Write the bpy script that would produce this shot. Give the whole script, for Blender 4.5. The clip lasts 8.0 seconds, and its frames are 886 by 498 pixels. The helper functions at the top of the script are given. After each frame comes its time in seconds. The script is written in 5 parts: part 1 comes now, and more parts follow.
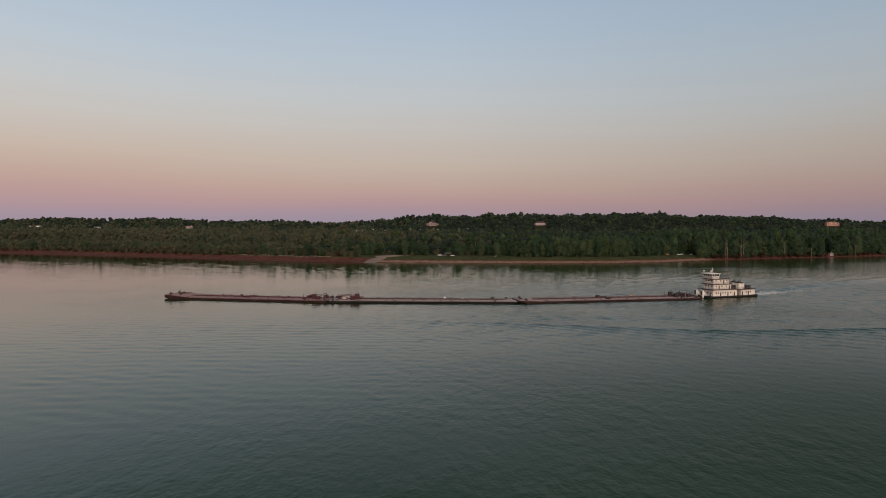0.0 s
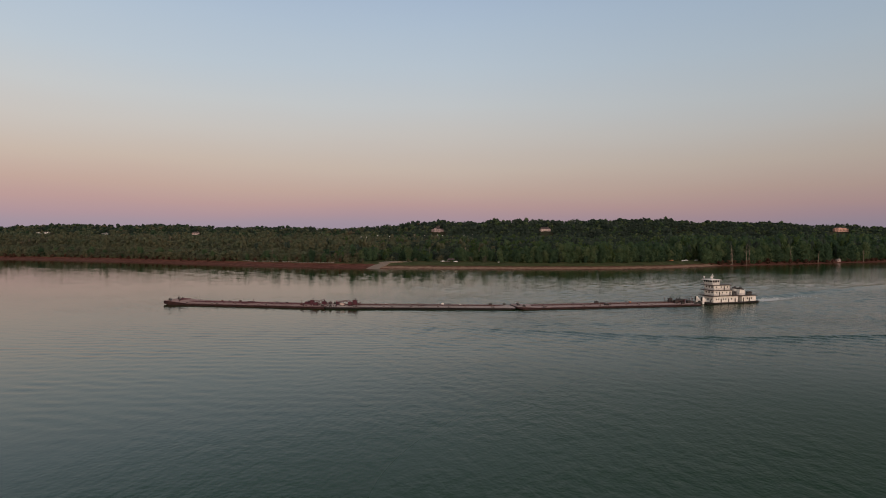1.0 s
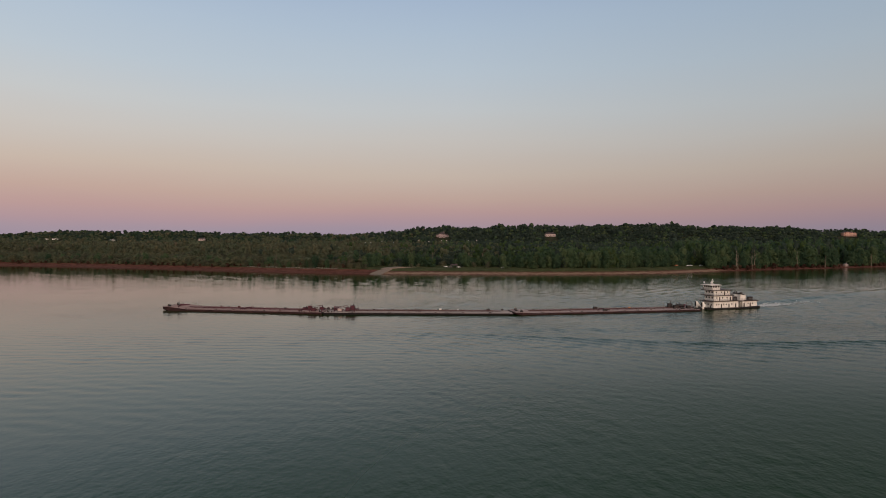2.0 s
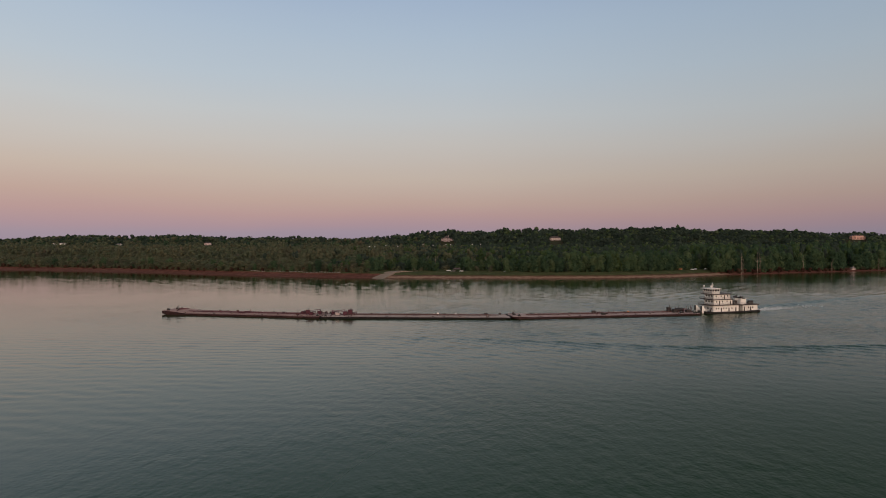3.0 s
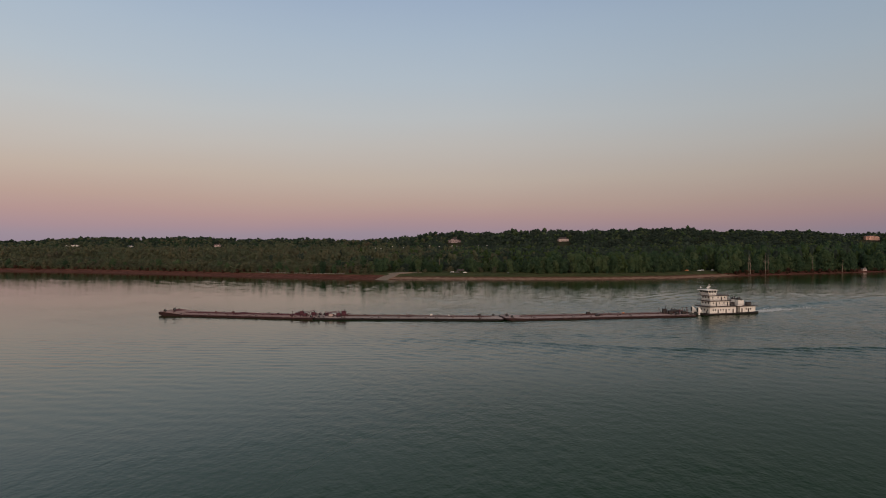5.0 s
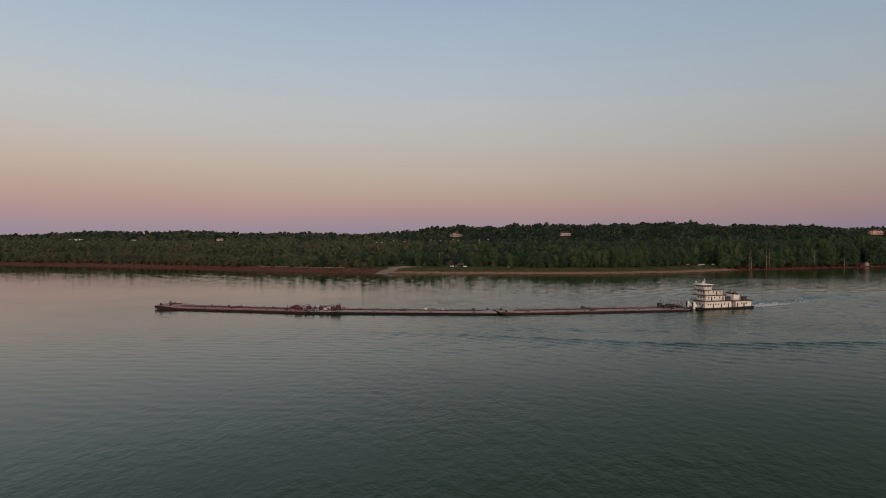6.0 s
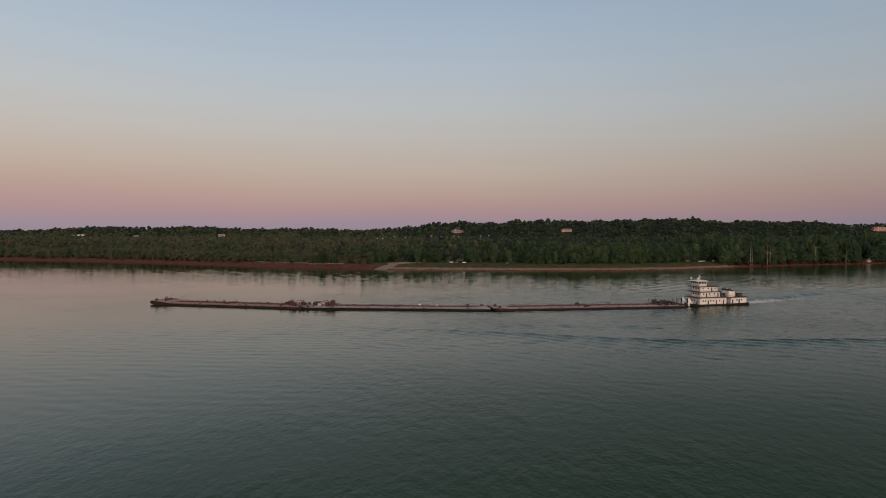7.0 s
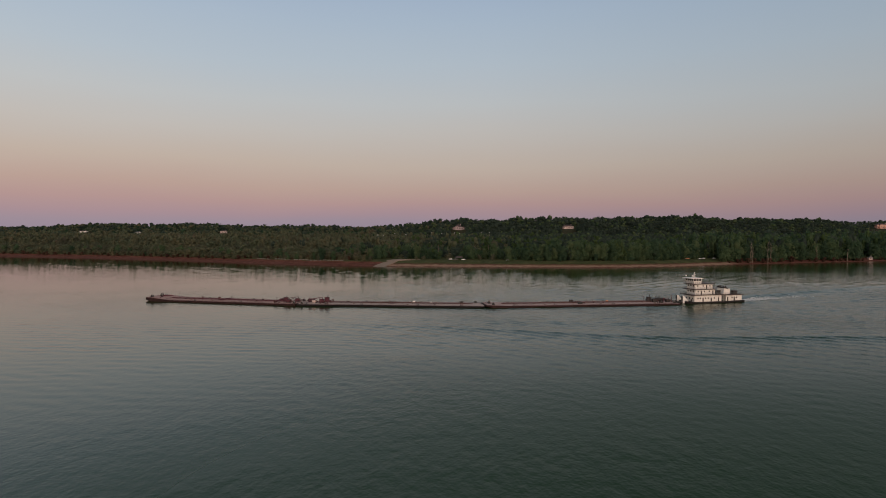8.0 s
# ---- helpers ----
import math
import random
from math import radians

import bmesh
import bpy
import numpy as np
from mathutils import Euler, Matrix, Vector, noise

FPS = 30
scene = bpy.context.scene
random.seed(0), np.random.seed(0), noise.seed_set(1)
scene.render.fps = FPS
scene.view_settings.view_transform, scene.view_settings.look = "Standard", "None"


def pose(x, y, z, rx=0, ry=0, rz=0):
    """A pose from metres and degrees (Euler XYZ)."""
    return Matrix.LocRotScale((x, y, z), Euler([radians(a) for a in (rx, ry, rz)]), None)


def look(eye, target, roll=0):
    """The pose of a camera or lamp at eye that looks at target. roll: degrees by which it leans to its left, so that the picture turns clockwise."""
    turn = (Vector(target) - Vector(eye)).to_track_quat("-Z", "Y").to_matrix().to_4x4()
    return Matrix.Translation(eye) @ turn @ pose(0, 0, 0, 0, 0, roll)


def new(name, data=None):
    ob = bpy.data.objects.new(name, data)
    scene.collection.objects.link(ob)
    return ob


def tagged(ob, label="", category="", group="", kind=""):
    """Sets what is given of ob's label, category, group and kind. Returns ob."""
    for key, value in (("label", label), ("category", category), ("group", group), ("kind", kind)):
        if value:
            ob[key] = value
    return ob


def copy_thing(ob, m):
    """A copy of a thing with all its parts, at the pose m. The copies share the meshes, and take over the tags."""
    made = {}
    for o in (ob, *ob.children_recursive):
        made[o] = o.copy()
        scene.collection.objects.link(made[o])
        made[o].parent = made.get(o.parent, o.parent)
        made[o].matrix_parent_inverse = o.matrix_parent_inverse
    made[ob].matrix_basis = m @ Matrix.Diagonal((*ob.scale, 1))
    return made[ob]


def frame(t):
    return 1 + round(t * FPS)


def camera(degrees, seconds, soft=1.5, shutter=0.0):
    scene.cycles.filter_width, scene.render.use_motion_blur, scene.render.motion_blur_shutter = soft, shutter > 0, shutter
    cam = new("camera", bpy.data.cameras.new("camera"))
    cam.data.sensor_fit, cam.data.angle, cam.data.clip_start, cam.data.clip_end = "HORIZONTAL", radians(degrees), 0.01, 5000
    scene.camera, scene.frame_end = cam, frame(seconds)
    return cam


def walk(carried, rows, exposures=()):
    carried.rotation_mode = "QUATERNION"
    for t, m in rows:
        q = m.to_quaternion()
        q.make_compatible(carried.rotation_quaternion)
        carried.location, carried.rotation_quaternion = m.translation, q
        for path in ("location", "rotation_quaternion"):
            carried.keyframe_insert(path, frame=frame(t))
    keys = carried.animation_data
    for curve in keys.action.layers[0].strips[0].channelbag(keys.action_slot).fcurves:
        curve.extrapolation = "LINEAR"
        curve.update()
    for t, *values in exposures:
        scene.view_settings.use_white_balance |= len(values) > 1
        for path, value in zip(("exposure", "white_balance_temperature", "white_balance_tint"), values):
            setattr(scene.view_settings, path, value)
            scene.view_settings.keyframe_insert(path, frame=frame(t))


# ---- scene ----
cam = camera(74, 8.0, soft=0.95)
walk(cam, [
    (0.0, pose(-20.50, 0, 38.8, 87.965, -0.310, -2.869)),
    (0.5, pose(-17.94, 0, 38.8, 88.215, -0.285, -2.505)),
    (1.0, pose(-15.38, 0, 38.8, 88.556, -0.262, -2.149)),
    (1.5, pose(-12.81, 0, 38.8, 88.845, -0.195, -1.800)),
    (3.0, pose(-5.12, 0, 38.8, 89.476, -0.039, -0.753)),
    (3.5, pose(-2.56, 0, 38.8, 89.652, -0.011, -0.411)),
    (4.0, pose(0.00, 0, 38.8, 89.835, 0.000, 0.000)),
    (4.5, pose(2.56, 0, 38.8, 89.799, 0.041, 0.248)),
    (6.0, pose(10.25, 0, 38.8, 89.033, 0.016, 0.846)),
    (6.5, pose(12.81, 0, 38.8, 88.834, -0.027, 1.036)),
    (7.0, pose(15.38, 0, 38.8, 88.641, -0.068, 1.211)),
    (7.5, pose(17.94, 0, 38.8, 88.532, -0.100, 1.409)),
    (8.0, pose(20.50, 0, 38.8, 88.348, -0.130, 1.570)),
], exposures=[(0.0, 0.14), (1.5, 0.16), (4.0, 0.05), (6.0, 0.0), (8.0, 0.02)])

# ---------------------------------------------------------------- sky and light
SUN_AZ = 168.0      # compass of the afterglow, degrees clockwise from +y
world = bpy.data.worlds.new("dusk_sky")
scene.world = world
world.use_nodes = True
wn, wl = world.node_tree.nodes, world.node_tree.links
wn.clear()
w_out = wn.new("ShaderNodeOutputWorld")
w_bg = wn.new("ShaderNodeBackground")
w_tc = wn.new("ShaderNodeTexCoord")
w_sep = wn.new("ShaderNodeSeparateXYZ")
wl.new(w_tc.outputs["Generated"], w_sep.inputs[0])


def lin(r, g, b):
    """8-bit display colour to linear."""
    return tuple(((v / 255 + 0.055) / 1.055) ** 2.4 if v > 10 else v / 255 / 12.92 for v in (r, g, b)) + (1,)


def ramp(nodes, stops, mode="LINEAR"):
    node = nodes.new("ShaderNodeValToRGB")
    cr = node.color_ramp
    cr.interpolation = mode
    while len(cr.elements) < len(stops):
        cr.elements.new(0.5)
    for el, (p, c) in zip(cr.elements, stops):
        el.position, el.color = p, c
    return node


# dusk gradient by the sine of the elevation: earth shadow, pink belt, pale band, blue
SKY_STOPS = [(0.0, lin(146, 134, 150)), (0.020, lin(152, 138, 150)), (0.033, lin(161, 139, 147)),
             (0.052, lin(171, 144, 144)), (0.075, lin(177, 154, 147)), (0.115, lin(183, 169, 160)),
             (0.165, lin(184, 180, 177)), (0.210, lin(181, 185, 188)), (0.270, lin(172, 184, 195)),
             (0.330, lin(163, 179, 196)), (0.390, lin(153, 171, 194)), (0.44, lin(130, 148, 165)), (0.50, lin(98, 114, 127)), (0.58, lin(70, 84, 92)), (0.72, lin(53, 65, 70)), (1.0, lin(46, 57, 62))]
w_ramp = ramp(wn, SKY_STOPS, "LINEAR")
w_noise = wn.new("ShaderNodeTexNoise")      # faint unevenness of the haze
w_noise.inputs["Scale"].default_value = 1.3
w_noise.inputs["Detail"].default_value = 4
w_map = wn.new("ShaderNodeMapping")
w_map.inputs["Scale"].default_value = (1, 1, 6)
wl.new(w_tc.outputs["Generated"], w_map.inputs[0])
wl.new(w_map.outputs[0], w_noise.inputs["Vector"])
w_off = wn.new("ShaderNodeMath")
w_off.operation = "MULTIPLY_ADD"
w_off.inputs[1].default_value = 0.045
wl.new(w_noise.outputs["Fac"], w_off.inputs[0])
w_z = wn.new("ShaderNodeMath")
w_z.operation = "SUBTRACT"
w_z.inputs[1].default_value = 0.0225
wl.new(w_sep.outputs["Z"], w_z.inputs[0])
wl.new(w_z.outputs[0], w_off.inputs[2])
wl.new(w_off.outputs[0], w_ramp.inputs[0])
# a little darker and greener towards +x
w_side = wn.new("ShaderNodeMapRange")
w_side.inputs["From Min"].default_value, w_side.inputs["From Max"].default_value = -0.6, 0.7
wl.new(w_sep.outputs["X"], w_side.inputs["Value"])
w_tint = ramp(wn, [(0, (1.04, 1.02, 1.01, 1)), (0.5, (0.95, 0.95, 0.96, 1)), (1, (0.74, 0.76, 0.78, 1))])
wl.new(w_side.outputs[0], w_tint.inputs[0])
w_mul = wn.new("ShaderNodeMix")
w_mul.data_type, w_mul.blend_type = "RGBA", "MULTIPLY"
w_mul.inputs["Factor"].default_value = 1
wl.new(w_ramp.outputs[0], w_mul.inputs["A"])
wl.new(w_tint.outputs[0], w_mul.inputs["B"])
# the bright half of the sky, round the set sun
w_west = ramp(wn, [(0.0, (1.2, 0.72, 0.48, 1)), (0.08, (1.4, 0.98, 0.70, 1)), (0.25, (1.1, 0.90, 0.74, 1)), (0.55, (0.64, 0.60, 0.58, 1)), (1.0, (0.34, 0.36, 0.38, 1))])
wl.new(w_off.outputs[0], w_west.inputs[0])
w_dot = wn.new("ShaderNodeVectorMath")
w_dot.operation = "DOT_PRODUCT"
w_dot.inputs[1].default_value = (math.sin(radians(SUN_AZ)), math.cos(radians(SUN_AZ)), 0)
wl.new(w_tc.outputs["Generated"], w_dot.inputs[0])
w_k = wn.new("ShaderNodeMapRange")
w_k.interpolation_type = "SMOOTHSTEP"
w_k.inputs["From Min"].default_value, w_k.inputs["From Max"].default_value = -0.15, 0.75
wl.new(w_dot.outputs["Value"], w_k.inputs["Value"])
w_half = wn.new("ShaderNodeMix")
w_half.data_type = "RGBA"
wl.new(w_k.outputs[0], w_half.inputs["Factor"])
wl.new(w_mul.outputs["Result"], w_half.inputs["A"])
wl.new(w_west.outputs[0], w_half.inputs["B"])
# the clear-sky model adds the warm glow round the set sun, behind the camera
w_sky = wn.new("ShaderNodeTexSky")
w_sky.sky_type, w_sky.sun_disc = "NISHITA", False
w_sky.sun_elevation, w_sky.sun_rotation = radians(1.5), radians(SUN_AZ)
w_sky.air_density, w_sky.dust_density = 1.2, 1.5
w_scale = wn.new("ShaderNodeMix")
w_scale.data_type, w_scale.blend_type = "RGBA", "ADD"
w_scale.inputs["Factor"].default_value = 0.02
wl.new(w_half.outputs["Result"], w_scale.inputs["A"])
wl.new(w_sky.outputs[0], w_scale.inputs["B"])
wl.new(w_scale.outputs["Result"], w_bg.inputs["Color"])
w_bg.inputs["Strength"].default_value = 1.0
wl.new(w_bg.outputs[0], w_out.inputs[0])

sun_data = bpy.data.lights.new("afterglow_sun", "SUN")
sun_data.energy, sun_data.angle, sun_data.color = 0.95, radians(45), (1.0, 0.76, 0.66)
az, el = radians(SUN_AZ), radians(12)
sun = new("afterglow_sun", sun_data)
sun.matrix_world = look((math.sin(az) * 100, math.cos(az) * 100, 100 * math.tan(el) + 40), (0, 0, 40))


# ---------------------------------------------------------------- materials
def material(name, stops, scale=1.0, rough=0.7, metal=0.0, bump=0.0, bump_scale=None, stretch=(1, 1, 1), detail=6, per_object=0.0, island=0.0, spec=0.5, thin=0.0):
    """A surface with two scales of variation: broad stains and fine grain, both in metres."""
    m = bpy.data.materials.new(name)
    m.use_nodes = True
    n, l = m.node_tree.nodes, m.node_tree.links
    b = n["Principled BSDF"]
    tc, mp = n.new("ShaderNodeTexCoord"), n.new("ShaderNodeMapping")
    mp.inputs["Scale"].default_value = stretch
    l.new(tc.outputs["Object"], mp.inputs[0])
    broad, fine = n.new("ShaderNodeTexNoise"), n.new("ShaderNodeTexNoise")
    for t, s in ((broad, scale), (fine, scale * 9)):
        t.inputs["Scale"].default_value, t.inputs["Detail"].default_value = s, detail
        l.new(mp.outputs[0], t.inputs["Vector"])
    mix = n.new("ShaderNodeMath")
    mix.operation = "MULTIPLY_ADD"
    mix.inputs[1].default_value = 0.35
    l.new(fine.outputs["Fac"], mix.inputs[0])
    shift = n.new("ShaderNodeMath")
    shift.operation = "MULTIPLY"
    shift.inputs[1].default_value = 0.65
    l.new(broad.outputs["Fac"], shift.inputs[0])
    l.new(shift.outputs[0], mix.inputs[2])
    last = mix.outputs[0]
    for amount, node, out in ((per_object, "ShaderNodeObjectInfo", "Random"), (island, "ShaderNodeNewGeometry", "Random Per Island")):
        if amount:
            src, add = n.new(node), n.new("ShaderNodeMath")
            add.operation = "MULTIPLY_ADD"
            add.inputs[1].default_value = amount
            l.new(src.outputs[out], add.inputs[0])
            sub = n.new("ShaderNodeMath")
            sub.operation = "SUBTRACT"
            sub.inputs[1].default_value = amount / 2
            l.new(last, sub.inputs[0])
            l.new(sub.outputs[0], add.inputs[2])
            last = add.outputs[0]
    cr = ramp(n, stops)
    l.new(last, cr.inputs[0])
    l.new(cr.outputs[0], b.inputs["Base Color"])
    b.inputs["Roughness"].default_value, b.inputs["Metallic"].default_value = rough, metal
    b.inputs["Specular IOR Level"].default_value = spec
    if bump:
        bp = n.new("ShaderNodeBump")
        bp.inputs["Strength"].default_value, bp.inputs["Distance"].default_value = 1.0, bump
        l.new(fine.outputs["Fac"], bp.inputs["Height"])
        l.new(bp.outputs[0], b.inputs["Normal"])
    if thin:                    # leaves let light through
        tr, mx = n.new("ShaderNodeBsdfTranslucent"), n.new("ShaderNodeMixShader")
        mx.inputs[0].default_value = thin
        l.new(cr.outputs[0], tr.inputs["Color"])
        l.new(b.outputs[0], mx.inputs[1])
        l.new(tr.outputs[0], mx.inputs[2])
        l.new(mx.outputs[0], n["Material Output"].inputs["Surface"])
    return m


def tones(*cols):
    """Colour stops spread over the middle of the noise's range."""
    k = len(cols) - 1
    return [(0.3 + 0.4 * i / k, (*c, 1)) for i, c in enumerate(cols)]


def leaf_tones(*cols):
    k = len(cols) - 1
    return [(0.34 + 0.32 * i / k, (c[0] * 1.98, c[1] * 1.88, c[2] * 2.0, 1)) for i, c in enumerate(cols)]


M_LEAF_OLIVE = material("leaf_olive", leaf_tones((0.082, 0.091, 0.059), (0.112, 0.118, 0.068), (0.128, 0.132, 0.076), (0.159, 0.118, 0.082)), 0.016, 0.85, bump=0.15, island=0.04, per_object=0.25, spec=0.2, thin=0.7)
M_LEAF_GREEN = material("leaf_green", leaf_tones((0.032, 0.063, 0.036), (0.054, 0.095, 0.050), (0.075, 0.118, 0.056), (0.099, 0.130, 0.064)), 0.028, 0.85, bump=0.15, island=0.04, per_object=0.25, spec=0.2, thin=0.7)
M_LEAF_MIXED = material("leaf_mixed", leaf_tones((0.072, 0.093, 0.060), (0.096, 0.118, 0.069), (0.113, 0.129, 0.074), (0.137, 0.116, 0.079)), 0.014, 0.85, bump=0.15, island=0.04, spec=0.2, thin=0.7)
M_LEAF_HILL = material("leaf_hill", leaf_tones((0.037, 0.054, 0.045), (0.051, 0.075, 0.054), (0.066, 0.093, 0.063)), 0.02, 0.85, bump=0.3, island=0.04, spec=0.2, thin=0.7)
M_LEAF_RUST = material("leaf_rust", leaf_tones((0.050, 0.030, 0.022), (0.078, 0.048, 0.032), (0.088, 0.064, 0.040)), 0.05, 0.85, bump=0.15, island=0.04, per_object=0.25, spec=0.2, thin=0.7)
M_LEAF_FRESH = material("leaf_fresh", leaf_tones((0.041, 0.072, 0.030), (0.060, 0.098, 0.036), (0.074, 0.108, 0.042)), 0.05, 0.85, bump=0.15, island=0.04, spec=0.2, thin=0.7)
M_LEAF_DEEP = material("leaf_deep", leaf_tones((0.030, 0.048, 0.034), (0.041, 0.064, 0.045), (0.055, 0.081, 0.053)), 0.02, 0.85, bump=0.3, island=0.04, spec=0.2, thin=0.7)
M_LEAF_PALE = material("leaf_pale", tones((0.20, 0.19, 0.13), (0.30, 0.28, 0.20)), 0.2, 0.85, bump=0.15, island=0.04, spec=0.2, thin=0.4)
M_BARK = material("bark", tones((0.06, 0.045, 0.032), (0.12, 0.09, 0.065)), 1.5, 0.9, bump=0.02, stretch=(1, 1, 0.2))
M_PALE_BARK = material("pale_bark", tones((0.19, 0.15, 0.115), (0.34, 0.28, 0.22)), 0.8, 0.9, stretch=(1, 1, 0.2))
M_HULL_DARK = material("black_hull_paint", tones((0.007, 0.006, 0.007), (0.018, 0.014, 0.014)), 0.5, 0.6, bump=0.004, spec=0.15)
M_HULL_RED = material("maroon_hull", tones((0.016, 0.008, 0.009), (0.034, 0.016, 0.017), (0.060, 0.030, 0.029)), 0.35, 0.65, bump=0.004, spec=0.15)
M_DECK = material("weathered_deck", tones((0.34, 0.265, 0.245), (0.47, 0.375, 0.35), (0.57, 0.47, 0.44)), 0.22, 0.85, bump=0.004, stretch=(0.5, 1.2, 1), spec=0.2)
M_DECK_RED = material("red_deck", tones((0.28, 0.165, 0.155), (0.41, 0.265, 0.245), (0.50, 0.36, 0.33)), 0.22, 0.85, bump=0.004, stretch=(0.5, 1.2, 1), spec=0.2)
M_DECK_PINK = material("pink_grey_deck", tones((0.34, 0.235, 0.225), (0.46, 0.34, 0.325), (0.55, 0.43, 0.41)), 0.22, 0.85, bump=0.004, stretch=(0.5, 1.2, 1), spec=0.2)
M_PIPE = material("red_oxide_pipe", tones((0.060, 0.028, 0.028), (0.135, 0.066, 0.062)), 1.2, 0.7, spec=0.2)
M_RED = material("faded_red_paint", tones((0.070, 0.024, 0.034), (0.135, 0.050, 0.064)), 0.8, 0.7, spec=0.2)
M_MACHINE = material("dark_machinery", tones((0.012, 0.010, 0.010), (0.040, 0.028, 0.027)), 1.5, 0.6)
M_WHITE = material("white_ship_paint", tones((0.70, 0.64, 0.58), (0.83, 0.79, 0.74), (0.87, 0.84, 0.79)), 0.6, 0.5, stretch=(1, 1, 0.3))
M_TRIM = material("brown_deck_trim", tones((0.030, 0.018, 0.016), (0.062, 0.036, 0.030)), 1.0, 0.6)
M_STEEL = material("grey_steel", tones((0.16, 0.16, 0.165), (0.30, 0.30, 0.30)), 1.0, 0.5, metal=0.4)
M_RUBBER = material("black_rubber", tones((0.012, 0.012, 0.012), (0.03, 0.03, 0.03)), 2.0, 0.8)
M_CONCRETE = material("pale_concrete", tones((0.22, 0.165, 0.13), (0.31, 0.24, 0.19)), 0.3, 0.9, bump=0.01)
M_ROCK = material("pale_rock", tones((0.16, 0.135, 0.12), (0.32, 0.28, 0.25)), 0.8, 0.9, per_object=0.3)
M_BRICK = material("pink_brick", tones((0.30, 0.225, 0.23), (0.42, 0.33, 0.33)), 0.5, 0.85)
M_STUCCO = material("pale_stucco", tones((0.44, 0.33, 0.31), (0.58, 0.46, 0.43)), 0.4, 0.8)
M_SALMON = material("salmon_plaster", tones((0.55, 0.30, 0.24), (0.66, 0.40, 0.32)), 0.4, 0.8)
M_SHINGLE = material("brown_shingle", tones((0.045, 0.034, 0.036), (0.10, 0.076, 0.076)), 0.9, 0.9)
M_ORANGE = material("orange_paint", tones((0.42, 0.14, 0.05), (0.55, 0.22, 0.09)), 1.0, 0.5)
M_DARKCAR = material("dark_car_paint", tones((0.012, 0.012, 0.014), (0.022, 0.022, 0.025)), 1.0, 0.3)
M_WHITECAR = material("white_car_paint", tones((0.72, 0.72, 0.72), (0.80, 0.80, 0.80)), 1.0, 0.3)
M_FOAM = material("foam", tones((0.55, 0.56, 0.56), (0.80, 0.80, 0.79)), 0.8, 0.9)

M_GLASS = bpy.data.materials.new("dark_window_glass")
M_GLASS.use_nodes = True
_g = M_GLASS.node_tree.nodes["Principled BSDF"]
_g.inputs["Base Color"].default_value = (0.012, 0.014, 0.017, 1)
_g.inputs["Roughness"].default_value = 0.06

M_LAMP = bpy.data.materials.new("lamp_glow")
M_LAMP.use_nodes = True
_g = M_LAMP.node_tree.nodes["Principled BSDF"]
_g.inputs["Base Color"].default_value = (0.8, 0.8, 0.78, 1)
_g.inputs["Emission Color"].default_value = (1, 0.97, 0.9, 1)
_g.inputs["Emission Strength"].default_value = 0.18

# river water: dark green body, mirror surface, ripples that die away in the lee of the far bank
M_WATER = bpy.data.materials.new("river_water")
M_WATER.use_nodes = True
n, l = M_WATER.node_tree.nodes, M_WATER.node_tree.links
wb = n["Principled BSDF"]
wb.inputs["Base Color"].default_value = (0.007, 0.036, 0.004, 1)
wb.inputs["Roughness"].default_value = 0.03
wb.inputs["IOR"].default_value = 1.333
tc, reach = n.new("ShaderNodeTexCoord"), n.new("ShaderNodeSeparateXYZ")
l.new(tc.outputs["Object"], reach.inputs[0])


def ripples(layers):
    """Sum of noise layers (scale, height, stretch, turn), in metres."""
    total = None
    for scale, amp, stretch, turn in layers:
        mp, t = n.new("ShaderNodeMapping"), n.new("ShaderNodeTexNoise")
        mp.vector_type = "TEXTURE"
        mp.inputs["Scale"].default_value, mp.inputs["Rotation"].default_value = stretch, (0, 0, radians(turn))
        t.inputs["Scale"].default_value, t.inputs["Detail"].default_value, t.inputs["Roughness"].default_value = scale, 3, 0.5
        l.new(tc.outputs["Object"], mp.inputs[0])
        l.new(mp.outputs[0], t.inputs["Vector"])
        a = n.new("ShaderNodeMath")
        a.operation = "MULTIPLY_ADD"
        a.inputs[1].default_value = amp
        l.new(t.outputs["Fac"], a.inputs[0])
        if total:
            l.new(total, a.inputs[2])
        else:
            a.inputs[2].default_value = 0
        total = a.outputs[0]
    return total


def fade_node(v, lo, hi, a, b):
    t = n.new("ShaderNodeMapRange")
    t.interpolation_type = "SMOOTHSTEP"
    t.inputs["From Min"].default_value, t.inputs["From Max"].default_value = lo, hi
    t.inputs["To Min"].default_value, t.inputs["To Max"].default_value = a, b
    l.new(v, t.inputs["Value"])
    return t.outputs[0]


def times(*vs):
    last = vs[0]
    for v in vs[1:]:
        t = n.new("ShaderNodeMath")
        t.operation = "MULTIPLY"
        l.new(last, t.inputs[0])
        l.new(v, t.inputs[1])
        last = t.outputs[0]
    return last


gust = n.new("ShaderNodeTexNoise")
gust.inputs["Scale"].default_value, gust.inputs["Detail"].default_value = 0.011, 3
l.new(tc.outputs["Object"], gust.inputs["Vector"])
height = ripples(((0.20, 0.22, (1.0, 1.9, 1), 24), (0.50, 0.17, (1.0, 1.6, 1), -18), (1.4, 0.065, (1.0, 1.3, 1), 12)))
strength = times(fade_node(gust.outputs["Fac"], 0.35, 0.65, 0.6, 1.25),      # gusts
                 fade_node(reach.outputs["Y"], 300, 480, 1.0, 0.3),         # lee of the far bank
                 fade_node(reach.outputs["Y"], 205, 265, 0.75, 1.0), fade_node(reach.outputs["X"], -90, 85, 0.48, 2.1), fade_node(reach.outputs["X"], 110, 260, 1.0, 1.35))         # stirred by the tow
